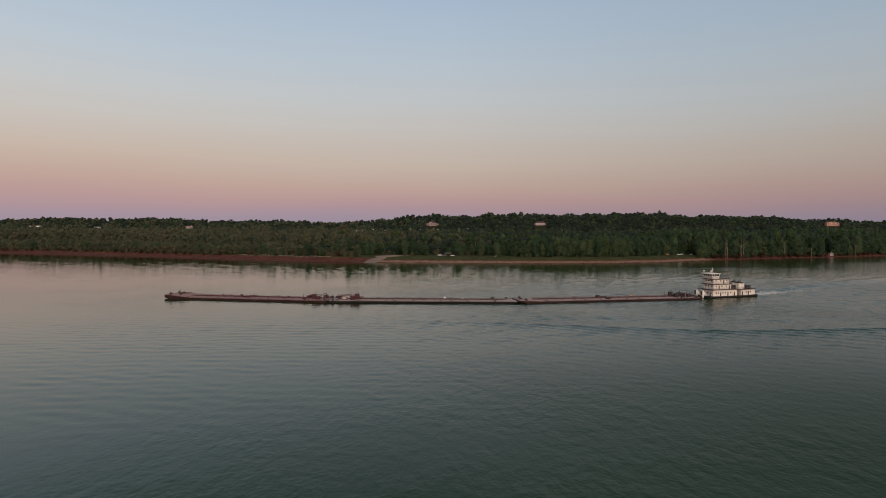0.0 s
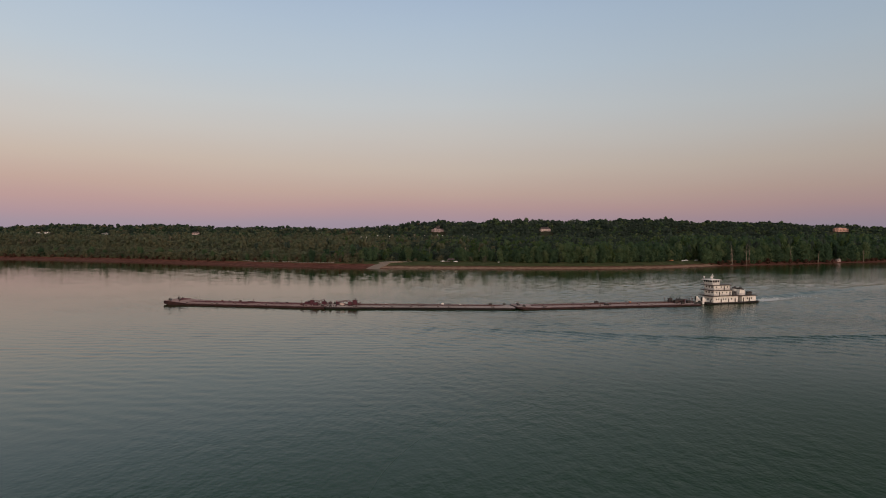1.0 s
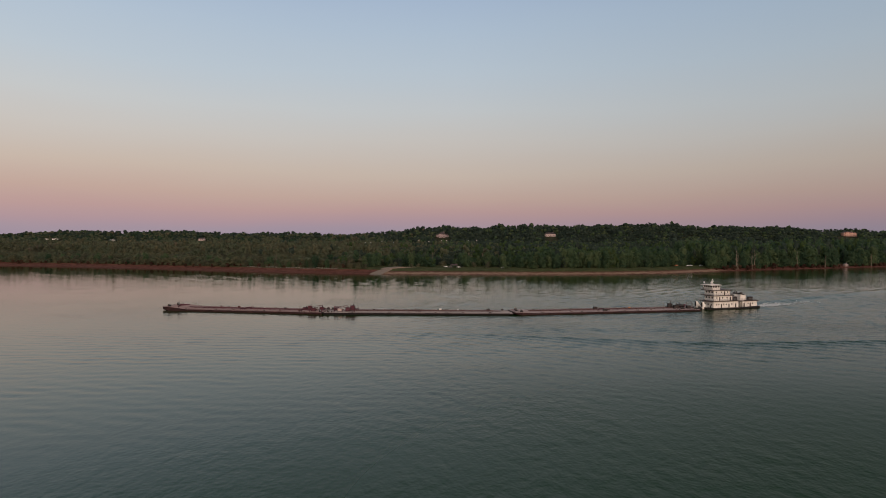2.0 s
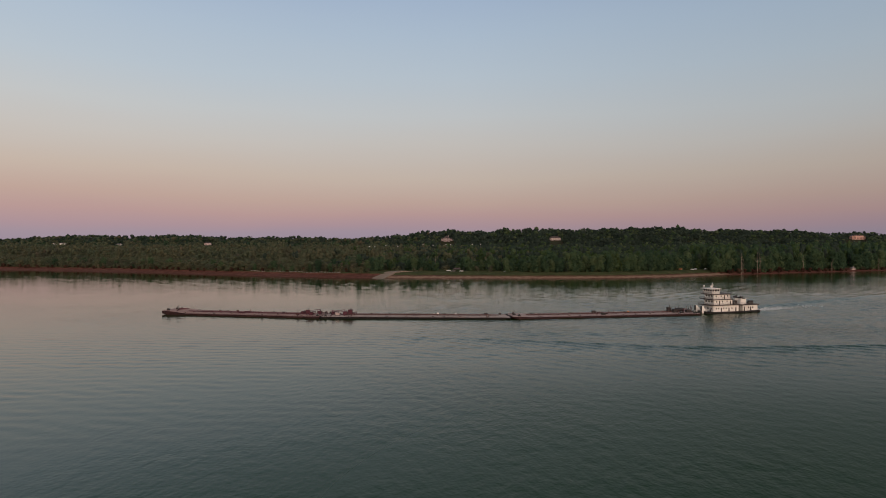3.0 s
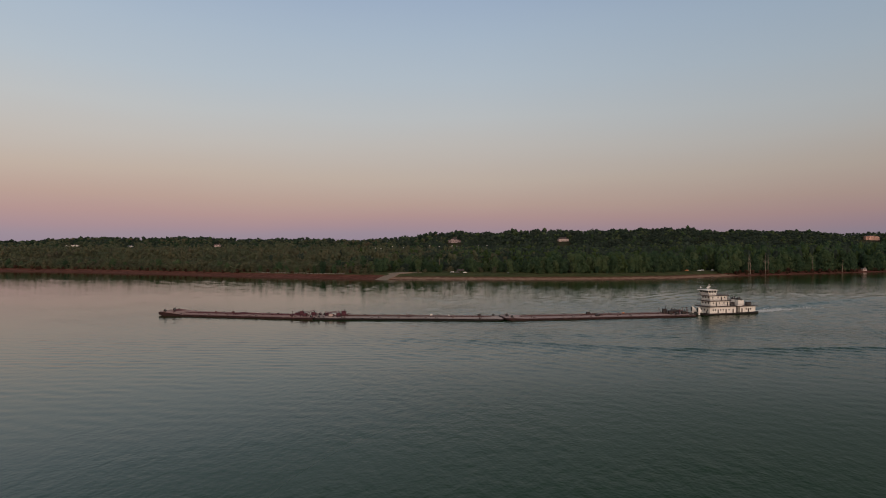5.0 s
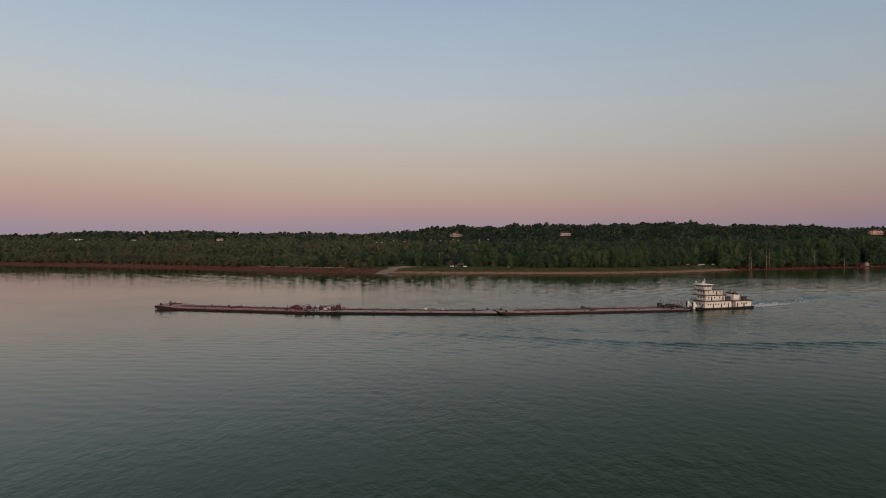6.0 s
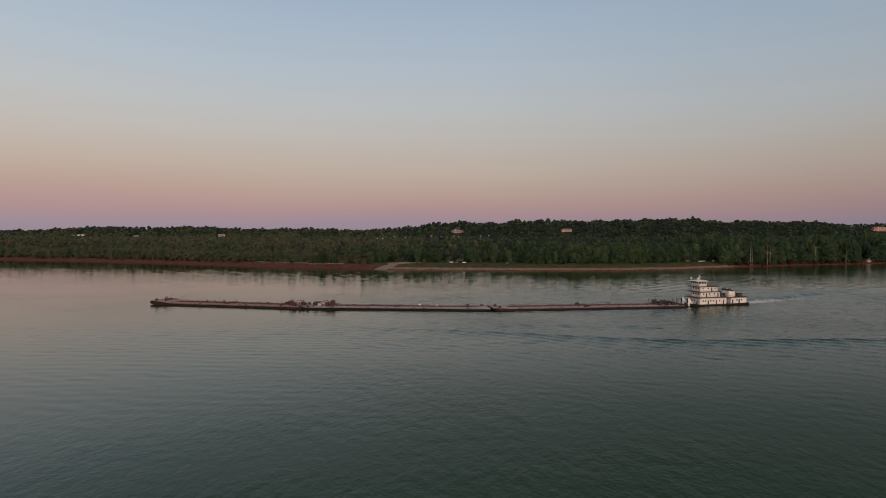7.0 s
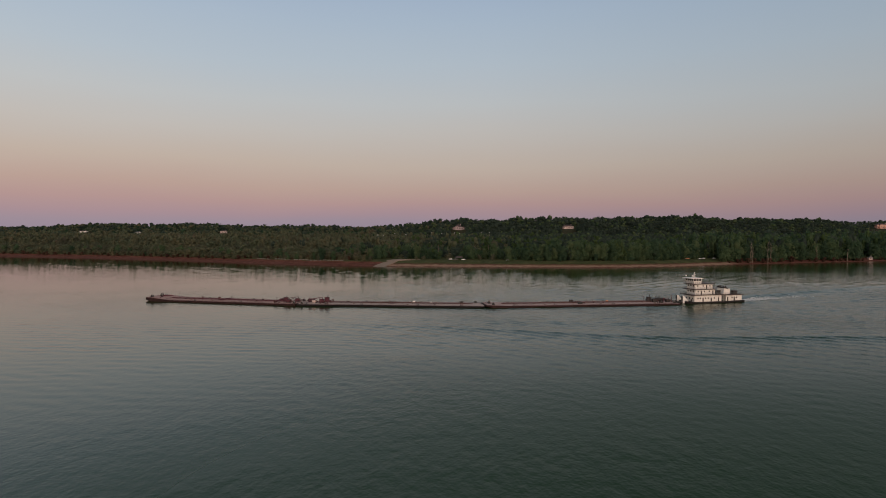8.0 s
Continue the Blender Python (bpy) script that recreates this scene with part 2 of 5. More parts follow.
# chop too fine to be built blurs the mirror: calm in the lee, rough where the tow has passed
l.new(times(fade_node(reach.outputs["X"], -90, 85, 0.4, 1.0), fade_node(reach.outputs["X"], 150, 320, 1.0, 1.15), fade_node(reach.outputs["Y"], 80, 240, 0.46, 0.15), fade_node(reach.outputs["Y"], 340, 480, 1.0, 0.30)), wb.inputs["Roughness"])
bp = n.new("ShaderNodeBump")
bp.inputs["Strength"].default_value, bp.inputs["Distance"].default_value = 1.0, 1.0
l.new(times(height, strength), bp.inputs["Height"])
l.new(bp.outputs[0], wb.inputs["Normal"])

# river bank: red mud and sand below, grass and leaf litter on the terrace
M_GROUND = bpy.data.materials.new("bank_soil_and_grass")
M_GROUND.use_nodes = True
n, l = M_GROUND.node_tree.nodes, M_GROUND.node_tree.links
gb = n["Principled BSDF"]
gb.inputs["Roughness"].default_value = 0.95
gb.inputs["Specular IOR Level"].default_value = 0.15
tc, sep = n.new("ShaderNodeTexCoord"), n.new("ShaderNodeSeparateXYZ")
l.new(tc.outputs["Object"], sep.inputs[0])


def noise_node(scale, detail=5):
    t = n.new("ShaderNodeTexNoise")
    t.inputs["Scale"].default_value, t.inputs["Detail"].default_value = scale, detail
    l.new(tc.outputs["Object"], t.inputs["Vector"])
    return t


def math_node(op, a, b):
    t = n.new("ShaderNodeMath")
    t.operation = op
    for i, v in enumerate((a, b)):
        if isinstance(v, (int, float)):
            t.inputs[i].default_value = v
        else:
            l.new(v, t.inputs[i])
    return t.outputs[0]


def step_node(v, lo, hi):
    t = n.new("ShaderNodeMapRange")
    t.interpolation_type = "SMOOTHSTEP"
    t.inputs["From Min"].default_value, t.inputs["From Max"].default_value = lo, hi
    l.new(v, t.inputs["Value"])
    return t.outputs[0]


def blend(f, a, b):
    t = n.new("ShaderNodeMix")
    t.data_type = "RGBA"
    l.new(f, t.inputs["Factor"])
    l.new(a, t.inputs["A"])
    l.new(b, t.inputs["B"])
    return t.outputs["Result"]


def patch(scale, cols):
    r = ramp(n, tones(*cols))
    l.new(noise_node(scale).outputs["Fac"], r.inputs[0])
    return r.outputs[0]


rag = math_node("MULTIPLY", noise_node(0.12, 6).outputs["Fac"], 1.6)
level = math_node("ADD", sep.outputs["Z"], math_node("SUBTRACT", rag, 0.8))
mud = patch(0.15, ((0.080, 0.030, 0.023), (0.132, 0.050, 0.037), (0.175, 0.074, 0.055)))
sand = patch(0.2, ((0.20, 0.11, 0.075), (0.30, 0.185, 0.13), (0.36, 0.24, 0.175)))
grass = patch(0.12, ((0.038, 0.048, 0.020), (0.060, 0.072, 0.028), (0.090, 0.088, 0.040)))
litter = patch(0.1, ((0.030, 0.035, 0.016), (0.055, 0.050, 0.026)))
on_beach = math_node("MULTIPLY", step_node(sep.outputs["X"], -72, -58), math_node("SUBTRACT", 1, step_node(sep.outputs["X"], 345, 375)))
low_band = math_node("MULTIPLY", step_node(level, 0.1, 0.5), math_node("SUBTRACT", 1, step_node(level, 1.5, 2.2)))
soil = blend(math_node("MULTIPLY", on_beach, low_band), mud, sand)
turf = blend(step_node(level, 9, 12), grass, litter)
l.new(blend(step_node(math_node("ADD", level, math_node("MULTIPLY", on_beach, 1.4)), 3.2, 4.6), soil, turf), gb.inputs["Base Color"])
gbp = n.new("ShaderNodeBump")
gbp.inputs["Distance"].default_value = 0.25
l.new(noise_node(0.5, 6).outputs["Fac"], gbp.inputs["Height"])
l.new(gbp.outputs[0], gb.inputs["Normal"])


# ---------------------------------------------------------------- mesh helpers
def mesh_np(name, verts, faces, mats, index=None, smooth=False):
    """A mesh from arrays of equal-sided faces."""
    verts, faces = np.asarray(verts, np.float32), np.asarray(faces, np.int32)
    k = faces.shape[1]
    me = bpy.data.meshes.new(name)
    me.vertices.add(len(verts))
    me.vertices.foreach_set("co", verts.ravel())
    me.loops.add(faces.size)
    me.loops.foreach_set("vertex_index", faces.ravel())
    me.polygons.add(len(faces))
    me.polygons.foreach_set("loop_start", np.arange(0, faces.size, k, dtype=np.int32))
    for m in mats:
        me.materials.append(m)
    if index is not None:
        me.polygons.foreach_set("material_index", np.asarray(index, np.int32))
    me.polygons.foreach_set("use_smooth", np.full(len(faces), smooth))
    me.update(calc_edges=True)
    me.validate()
    return me


def part(name, bm, mat, parent=None, label=""):
    me = bpy.data.meshes.new(name)
    bm.normal_update()
    bm.to_mesh(me)
    bm.free()
    me.materials.append(mat)
    ob = new(name, me)
    ob.parent = parent
    if label:
        tagged(ob, label)
    return ob


def empty(name, m=None, **tags):
    ob = new(name)
    ob.empty_display_size = 0.5
    if m is not None:
        ob.matrix_world = m
    return tagged(ob, **tags)


def box(bm, x0, x1, y0, y1, z0, z1, bevel=0.0):
    """A box with its edges rounded off."""
    made = bmesh.ops.create_cube(bm, size=1, matrix=Matrix.Translation(((x0 + x1) / 2, (y0 + y1) / 2, (z0 + z1) / 2)) @ Matrix.Diagonal((x1 - x0, y1 - y0, z1 - z0, 1)))
    if bevel:
        edges = list({e for v in made["verts"] for e in v.link_edges})
        bmesh.ops.bevel(bm, geom=edges, offset=bevel, segments=1, affect="EDGES")


def rod(bm, a, b, r0, r1=None, sides=8):
    """A tapered rod from a to b."""
    a, b = Vector(a), Vector(b)
    d = b - a
    m = Matrix.Translation((a + b) / 2) @ d.to_track_quat("Z", "Y").to_matrix().to_4x4()
    bmesh.ops.create_cone(bm, cap_ends=True, segments=sides, radius1=r0, radius2=r0 if r1 is None else r1, depth=d.length, matrix=m)


def solid(bm, ring_a, ring_b):
    """A closed solid between two rings of equal count."""
    va, vb = [bm.verts.new(p) for p in ring_a], [bm.verts.new(p) for p in ring_b]
    k = len(va)
    for i in range(k):
        bm.faces.new((va[i], va[(i + 1) % k], vb[(i + 1) % k], vb[i]))
    bm.faces.new(va[::-1])
    bm.faces.new(vb)
    bmesh.ops.recalc_face_normals(bm, faces=bm.faces)


def B():
    return bmesh.new()


# ---------------------------------------------------------------- land and river
SHORE = [(-4200, 1500), (-1600, 1130), (-900, 925), (-661, 872), (-512, 832), (-361, 772), (-271, 728), (-190, 692), (-118, 667), (-53, 656), (10, 651), (72, 646), (134, 646), (198, 651), (269, 673), (367, 730), (473, 772), (591, 820), (676, 852), (900, 935), (1600, 1150), (4200, 1500)]
CREST = [(-4200, 42), (-1221, 40.3), (-1052, 38.7), (-976, 41.5), (-900, 47.1), (-753, 45.5), (-607, 46.8), (-534, 45.3), (-461, 41.0), (-389, 43.6), (-247, 38.6), (-178, 41.8), (-111, 43.0), (-45, 50.9), (21, 57.4), (87, 53.4), (153, 58.7), (287, 59.0), (430, 62.5), (576, 68.7), (651, 62.1), (726, 63.8), (879, 62.9), (940, 54.5), (1031, 57.5), (1185, 51.9), (4200, 50)]
PROFILE = [(-3000, -6), (-60, -5), (-8, -0.9), (0, -0.02), (4, 0.5), (12, 1.4), (18, 2.2), (28, 4.4), (40, 5.4), (60, 6.0), (110, 7.0), (150, 13.0)]


def shore_y(x):
    xs, ys = zip(*SHORE)
    return np.interp(x, xs, ys)


def hill_y(x):
    """The line from which the distance to the hill is counted; it swings less than the shore."""
    return 650 + 0.35 * (shore_y(x) - 650)


def smooth(v, lo, hi):
    k = np.clip((v - lo) / (hi - lo), 0, 1)
    return k * k * (3 - 2 * k)


def ground_z(x, y):
    x, y = np.asarray(x, float), np.asarray(y, float)
    s, s2 = y - shore_y(x), y - hill_y(x)
    ps, pz = zip(*PROFILE)
    cx, cz = zip(*CREST)
    top = np.interp(x, cx, cz)
    z = np.interp(s, ps, pz) + 8 * smooth(s2, 180, 430) * (s > 60)
    k = smooth(s2, 420, 715)
    z = np.where(s > 100, z * (1 - k) + top * k, z)
    back = np.clip((s2 - 800) / 900, 0, 1)
    z = z * (1 - back) + back * np.where(s2 > 800, 30, z)
    wobble = 0.35 * np.sin(x * 0.21 + 0.6 * np.sin(y * 0.13)) + 0.25 * np.sin(x * 0.053 + y * 0.4)
    z = z + wobble * np.clip((s - 6) / 30, 0, 1)
    near = np.clip((-150 - y) / 60, 0, 1)       # the bank behind the camera
    return z * (1 - near) + near * 7.0


gx = np.concatenate([np.linspace(-4200, -1000, 49)[:-1], np.arange(-1000, 1000, 8.0), np.linspace(1000, 4200, 49)])
gs = np.concatenate([[-5200, -3600, -2000, -1300], np.linspace(-1200, -700, 12), [-600, -400, -200, -80, -40, -20, -12, -8, -4, -2], np.arange(0, 66, 2.0),
                     np.arange(66, 210, 8.0), np.arange(210, 900, 22.0), [960, 1150, 1400, 1800, 2400, 3400]])
GX, GS = np.meshgrid(gx, gs)
fade = np.clip((GS + 700) / 500, 0, 1)
GY = shore_y(GX) * fade + 760 * (1 - fade) + GS
GY = np.where(GS > 900, np.maximum(GY, shore_y(GX) + GS), GY)
GZ = ground_z(GX, GY)
nx = len(gx)
idx = np.arange((len(gs) - 1) * nx).reshape(len(gs) - 1, nx)[:, :-1].ravel()
quads = np.stack([idx, idx + 1, idx + 1 + nx, idx + nx], 1)
ground = new("ground", mesh_np("ground", np.stack([GX, GY, GZ], -1).reshape(-1, 3), quads, [M_GROUND], smooth=True))
tagged(ground, "red mud and sand river bank rising to wooded hills", "ground", kind="structure")

# the tow: waterline points of the near side, bow to stern
TOW = [Vector((-156.4, 322.6, 0)), Vector((-65, 304.5, 0)), Vector((34, 299.5, 0)), Vector((139.3, 316.8, 0)), Vector((180.3, 327.3, 0))]


def wake_height(x, y):
    """Crests that run out from the bow and along the tow, and the wash astern."""
    h = np.zeros_like(x)
    track = np.interp(x, [-153, -65, 34, 138, 179, 700], [330, 312.5, 307.5, 324.5, 336, 530])
    # near side: a line of short crests in echelon, each running out towards the near bank
    line = np.interp(x, [-150, -110, -49, -22, 24, 66, 107, 150, 260, 560], [322, 296, 263, 247, 235, 226, 221, 221, 226, 250])
    v = line - y + 2.0 * np.sin(x * 0.05)
    out = np.maximum(v, 0)
    ph = 2 * math.pi * (x + 1.2 * np.sin(x * 0.09) - 1.35 * out - 11 * (1 - np.exp(-out / 8))) / 13.5
    env = np.where(v > 0, 0.75 * np.exp(-out / 32) + 0.25 * np.exp(-out / 4), np.exp(v / 1.0)) * np.clip((x + 115) / 160, 0, 1) * np.clip((540 - x) / 120, 0, 1)
    h += 0.26 * env * (np.sin(ph) + 0.25 * np.sin(2 * ph + 0.5))
    inner = line + 24 - y
    h += 0.12 * np.exp(-(inner / 7) ** 2) * np.clip((x + 90) / 120, 0, 1) * np.clip((200 - x) / 120, 0, 1) * np.sin(2 * math.pi * (x - 3.0 * inner) / 14.5)
    for x0, amp, wave, slope, side in ((-150, 0.05, 5.5, 0.30, -1), (-60, 0.06, 6.0, 0.20, -1), (40, 0.07, 5.0, 0.16, -1), (-150, 0.02, 5.5, 0.385, 1), (130, 0.14, 6.5, 0.33, 1)):
        d = (y - track) * side - 8
        u = (slope * (x - x0) - d) * 0.94
        env = np.clip(u / 3, 0, 1) * np.exp(-np.maximum(u, 0) / 26) * np.clip((x - x0 - 15) / 200, 0.0, 1) * (d > -6) * np.exp(-np.maximum(x - x0, 0) / 500)
        ph = 2 * math.pi * (u + 1.6 * np.sin(x * 0.052 + side) + 0.9 * np.sin(x * 0.13 + 1.3 * side)) / wave
        h += amp * env * (0.7 + 0.3 * np.sin(x * 0.11 + d * 0.16 + x0)) * (np.sin(ph) + np.sin(2 * ph) / 3)
    # broken water in the propeller wash, with a steep ridge on its far edge
    w = x - 184
    mid = 343 + 0.52 * w
    gone = np.clip(w / 8, 0, 1) * np.clip((360 - w) / 200, 0, 1)
    band = np.exp(-((y - mid) / (5 + 0.05 * np.maximum(w, 0))) ** 2) * gone
    h += 0.06 * band * (np.sin(1.15 * x + 2.2 * np.sin(0.31 * y)) + np.sin(0.7 * x - 1.1 * y + 1.5 * np.sin(0.23 * x)) + np.sin(0.5 * x + 1.3 * y))
    ridge = y - (351 + 0.6 * w)
    h += 1.25 * np.exp(-(ridge / 5.0) ** 2) * gone * np.clip((260 - w) / 200, 0, 1)
    # steeper crests running out astern on the far side
    u = ((x - 151) - (y - 429)) * 0.707
    h += 0.14 * np.exp(-((u - 14) / 24) ** 2) * np.clip((y - 385) / 40, 0, 1) * np.clip((600 - y) / 120, 0, 1) * np.sin(2 * math.pi * (u + 1.2 * np.sin(y * 0.05)) / 13)
    u = ((x - 300) - (y - 450)) * 0.707
    h += 0.13 * np.exp(-((u - 10) / 22) ** 2) * np.clip((y - 400) / 40, 0, 1) * np.clip((590 - y) / 120, 0, 1) * np.sin(2 * math.pi * (u + 1.2 * np.sin(y * 0.06)) / 11)
    return h


def wind_waves(x, y):
    """Short wind waves of the open reach, from many directions, in drifting groups."""
    g = np.random.default_rng(21)
    h = np.zeros_like(x)
    for _ in range(14):
        wave, turn = g.uniform(3.4, 6.5), g.normal(0.10, 0.40)
        ph = 2 * math.pi / wave * (x * math.sin(turn) + y * math.cos(turn)) + g.uniform(0, 6.3)
        group = 0.6 + 0.4 * np.sin(x * g.uniform(0.02, 0.05) + y * g.uniform(-0.03, 0.03) + g.uniform(0, 6.3))
        h += 0.0036 * wave * group * np.sin(ph + 0.8 * np.sin(x * 0.06 + g.uniform(0, 6.3)))
    lee = np.interp(y, [90, 200, 300, 400, 480, 560, 640], [0.7, 0.8, 1.1, 1.1, 0.90, 0.85, 0.80])
    stirred = np.interp(x, [-70, 0, 80, 300], [0.2, 1.0, 1.6, 2.0]) - 1      # a slick ahead of the tow, chop behind it
    lee = lee * (1 - 0.6 * np.interp(x, [200, 330], [0, 1]) * np.interp(y, [440, 540], [0, 1]))
    h = h * lee * (1 + stirred * np.interp(y, [150, 225, 262, 400, 520], [0.0, 0.15, 1, 1, 0]))
    for _ in range(7):                                                          # longer broken waves in the disturbed reach round the boat
        wave, turn = g.uniform(7.5, 14), g.normal(-0.25, 0.45)
        ph = 2 * math.pi / wave * (x * math.sin(turn) + y * math.cos(turn)) + g.uniform(0, 6.3)
        group = np.clip(np.sin(x * g.uniform(0.03, 0.09) + y * g.uniform(-0.05, 0.05) + g.uniform(0, 6.3)), 0, 1)
        h += 0.0052 * wave * group * np.interp(x, [10, 120], [0, 1]) * np.interp(y, [235, 290, 430, 500], [0, 1, 1, 0]) * np.sin(ph + 1.1 * np.sin(x * 0.07 + g.uniform(0, 6.3)))
    for wave, turn, ph in ((19, 0.15, 0), (27, -0.22, 2), (34, 0.35, 4)):       # low swell left over in the lee
        h += np.interp(x, [60, 200], [0.0005, 0.0012]) * wave * np.interp(y, [380, 480], [0, 1]) * (0.5 + 0.5 * np.sin(x * 0.08 + y * 0.03 + ph)) * np.sin(2 * math.pi / wave * (x * math.sin(turn) + y * math.cos(turn)) + ph + 2.2 * np.sin(x * 0.07 + ph) + 1.2 * np.sin(x * 0.19 + y * 0.02))
    return h


wx = np.concatenate([np.linspace(-4200, -720, 20)[:-1], np.arange(-720, -260, 5.0), np.arange(-260, 560, 2.0), np.linspace(560, 4200, 24)])
wy = np.concatenate([np.linspace(-4200, 90, 24)[:-1], np.arange(90, 185, 1.4), np.arange(185, 265, 0.75), np.arange(265, 655, 1.35), np.arange(655, 860, 1.6), np.linspace(860, 1500, 12)])
WX, WY = np.meshgrid(wx, wy)
margin = np.clip((WX + 715) / 60, 0, 1) * np.clip((555 - WX) / 60, 0, 1) * np.clip((WY - 95) / 40, 0, 1) * np.clip((shore_y(WX) - 2 - WY) / 20, 0, 1)
WZ = (wake_height(WX, WY) + wind_waves(WX, WY)) * margin
nx = len(wx)
idx = np.arange((len(wy) - 1) * nx).reshape(len(wy) - 1, nx)[:, :-1].ravel()
quads = np.stack([idx, idx + 1, idx + 1 + nx, idx + nx], 1)
water = new("water", mesh_np("water", np.stack([WX, WY, WZ], -1).reshape(-1, 3), quads, [M_WATER], smooth=True))
tagged(water, "calm dark grey-green river water with ripples", "water", kind="structure")


# ---------------------------------------------------------------- trees
RNG = np.random.default_rng(7)


def ball(cuts):
    """A rounded block of quads, radius one."""
    k = np.linspace(-1, 1, cuts + 1)
    vs, fs, seen = [], [], {}

    def vid(p):
        key = tuple(np.round(p, 4))
        if key not in seen:
            seen[key] = len(vs)
            vs.append(np.array(p) / np.linalg.norm(p))
        return seen[key]
    for axis in range(3):
        for sgn in (-1, 1):
            for i in range(cuts):
                for j in range(cuts):
                    quad = []
                    for u, v in ((k[i], k[j]), (k[i + 1], k[j]), (k[i + 1], k[j + 1]), (k[i], k[j + 1])):
                        p = [0, 0, 0]
                        p[axis], p[(axis + 1) % 3], p[(axis + 2) % 3] = sgn, u, v
                        quad.append(vid(p))
                    fs.append(quad if sgn > 0 else quad[::-1])
    return np.array(vs), np.array(fs)


def swell(x, y, size, seed):
    """A slow random field between about -1 and 1, with lumps of that size in metres."""
    g = np.random.default_rng(seed)
    out = np.zeros(np.shape(x))
    for _ in range(7):
        a, k = g.uniform(0, 2 * math.pi), 2 * math.pi / (size * g.uniform(0.7, 1.8))
        out += np.sin(k * (x * math.cos(a) + y * math.sin(a)) + g.uniform(0, 2 * math.pi))
    return out / 3.2


def crown(seed, count, leaf, lobes=9, cuts=1, core=4, full=0.85):
    """Loose leaf clumps through several lumps of foliage round a small core, in a crown one metre wide and high, base at z 0: verts and quads."""
    g = np.random.default_rng(seed)
    zs = np.linspace(0.14, 0.80, lobes)
    wide = np.interp(zs, [0, 0.3, 0.6, 1.0], [(0.24, 0.33, 0.31, 0.20), (0.18, 0.25, 0.29, 0.24), (0.30, 0.32, 0.25, 0.13)][seed % 3])
    a = g.uniform(0, 2 * math.pi, lobes)
    off = wide * g.uniform(0.25, 1.0, lobes)
    cen = np.stack([off * np.cos(a), off * np.sin(a), zs + g.normal(0, 0.05, lobes)], 1)
    rad = (0.14 + 0.35 * wide) * g.uniform(0.8, 1.25, lobes)
    pick = g.choice(lobes, count, p=rad ** 2 / np.sum(rad ** 2))
    d = g.normal(size=(count, 3))
    d /= np.linalg.norm(d, axis=1)[:, None]
    p = cen[pick] + d * (rad[pick] * g.uniform(0.90, 1.13, count))[:, None]
    p[:, 2] = np.clip(p[:, 2], 0.0, 1.05)
    nrm = 0.5 * d + 0.7 * (p - (0, 0, 0.35)) + (0, 0, 0.25) + g.normal(0, 0.28, (count, 3))
    nrm /= np.linalg.norm(nrm, axis=1)[:, None]
    u = np.cross(nrm, g.normal(size=(count, 3)))
    u /= np.linalg.norm(u, axis=1)[:, None]
    v = np.cross(nrm, u)
    size = leaf * g.uniform(0.5, 1.4, count)[:, None]
    su, sv = u * size, v * size * g.uniform(0.5, 1.0, count)[:, None]
    sag = nrm * size * 0.35
    vs = [np.stack([p - su, p - sv * 0.8 - sag, p + su, p + sv], 1).reshape(-1, 3)]
    fs = [np.arange(4 * count).reshape(-1, 4)]
    bv, bf = ball(cuts)
    for i in np.linspace(0, lobes - 1, core).astype(int):
        turn = np.linalg.qr(g.normal(size=(3, 3)))[0]
        lump = bv @ turn * (rad[i] * full * g.uniform(0.8, 1.15, (len(bv), 1))) + cen[i] * (0.6, 0.6, 0.95)
        lump[:, 2] = np.maximum(lump[:, 2], 0.0)
        fs.append((bf if np.linalg.det(turn) > 0 else bf[:, ::-1]) + sum(len(q) for q in vs))
        vs.append(lump)
    return np.concatenate(vs), np.concatenate(fs)


def trunk_rows(h, r, lean=0.0, sides=6):
    """A tapered trunk with a slight lean, as verts and quads."""
    zs = np.array([-0.4, 0.05 * h, 0.35 * h, 0.75 * h])
    rs = np.array([1.35, 1.0, 0.75, 0.3]) * r
    a = np.arange(sides) * 2 * math.pi / sides
    v = [(rr * math.cos(t) + lean * z * z / h, rr * math.sin(t), z) for z, rr in zip(zs, rs) for t in a]
    f = [(i * sides + j, i * sides + (j + 1) % sides, (i + 1) * sides + (j + 1) % sides, (i + 1) * sides + j) for i in range(3) for j in range(sides)]
    return np.array(v), np.array(f)


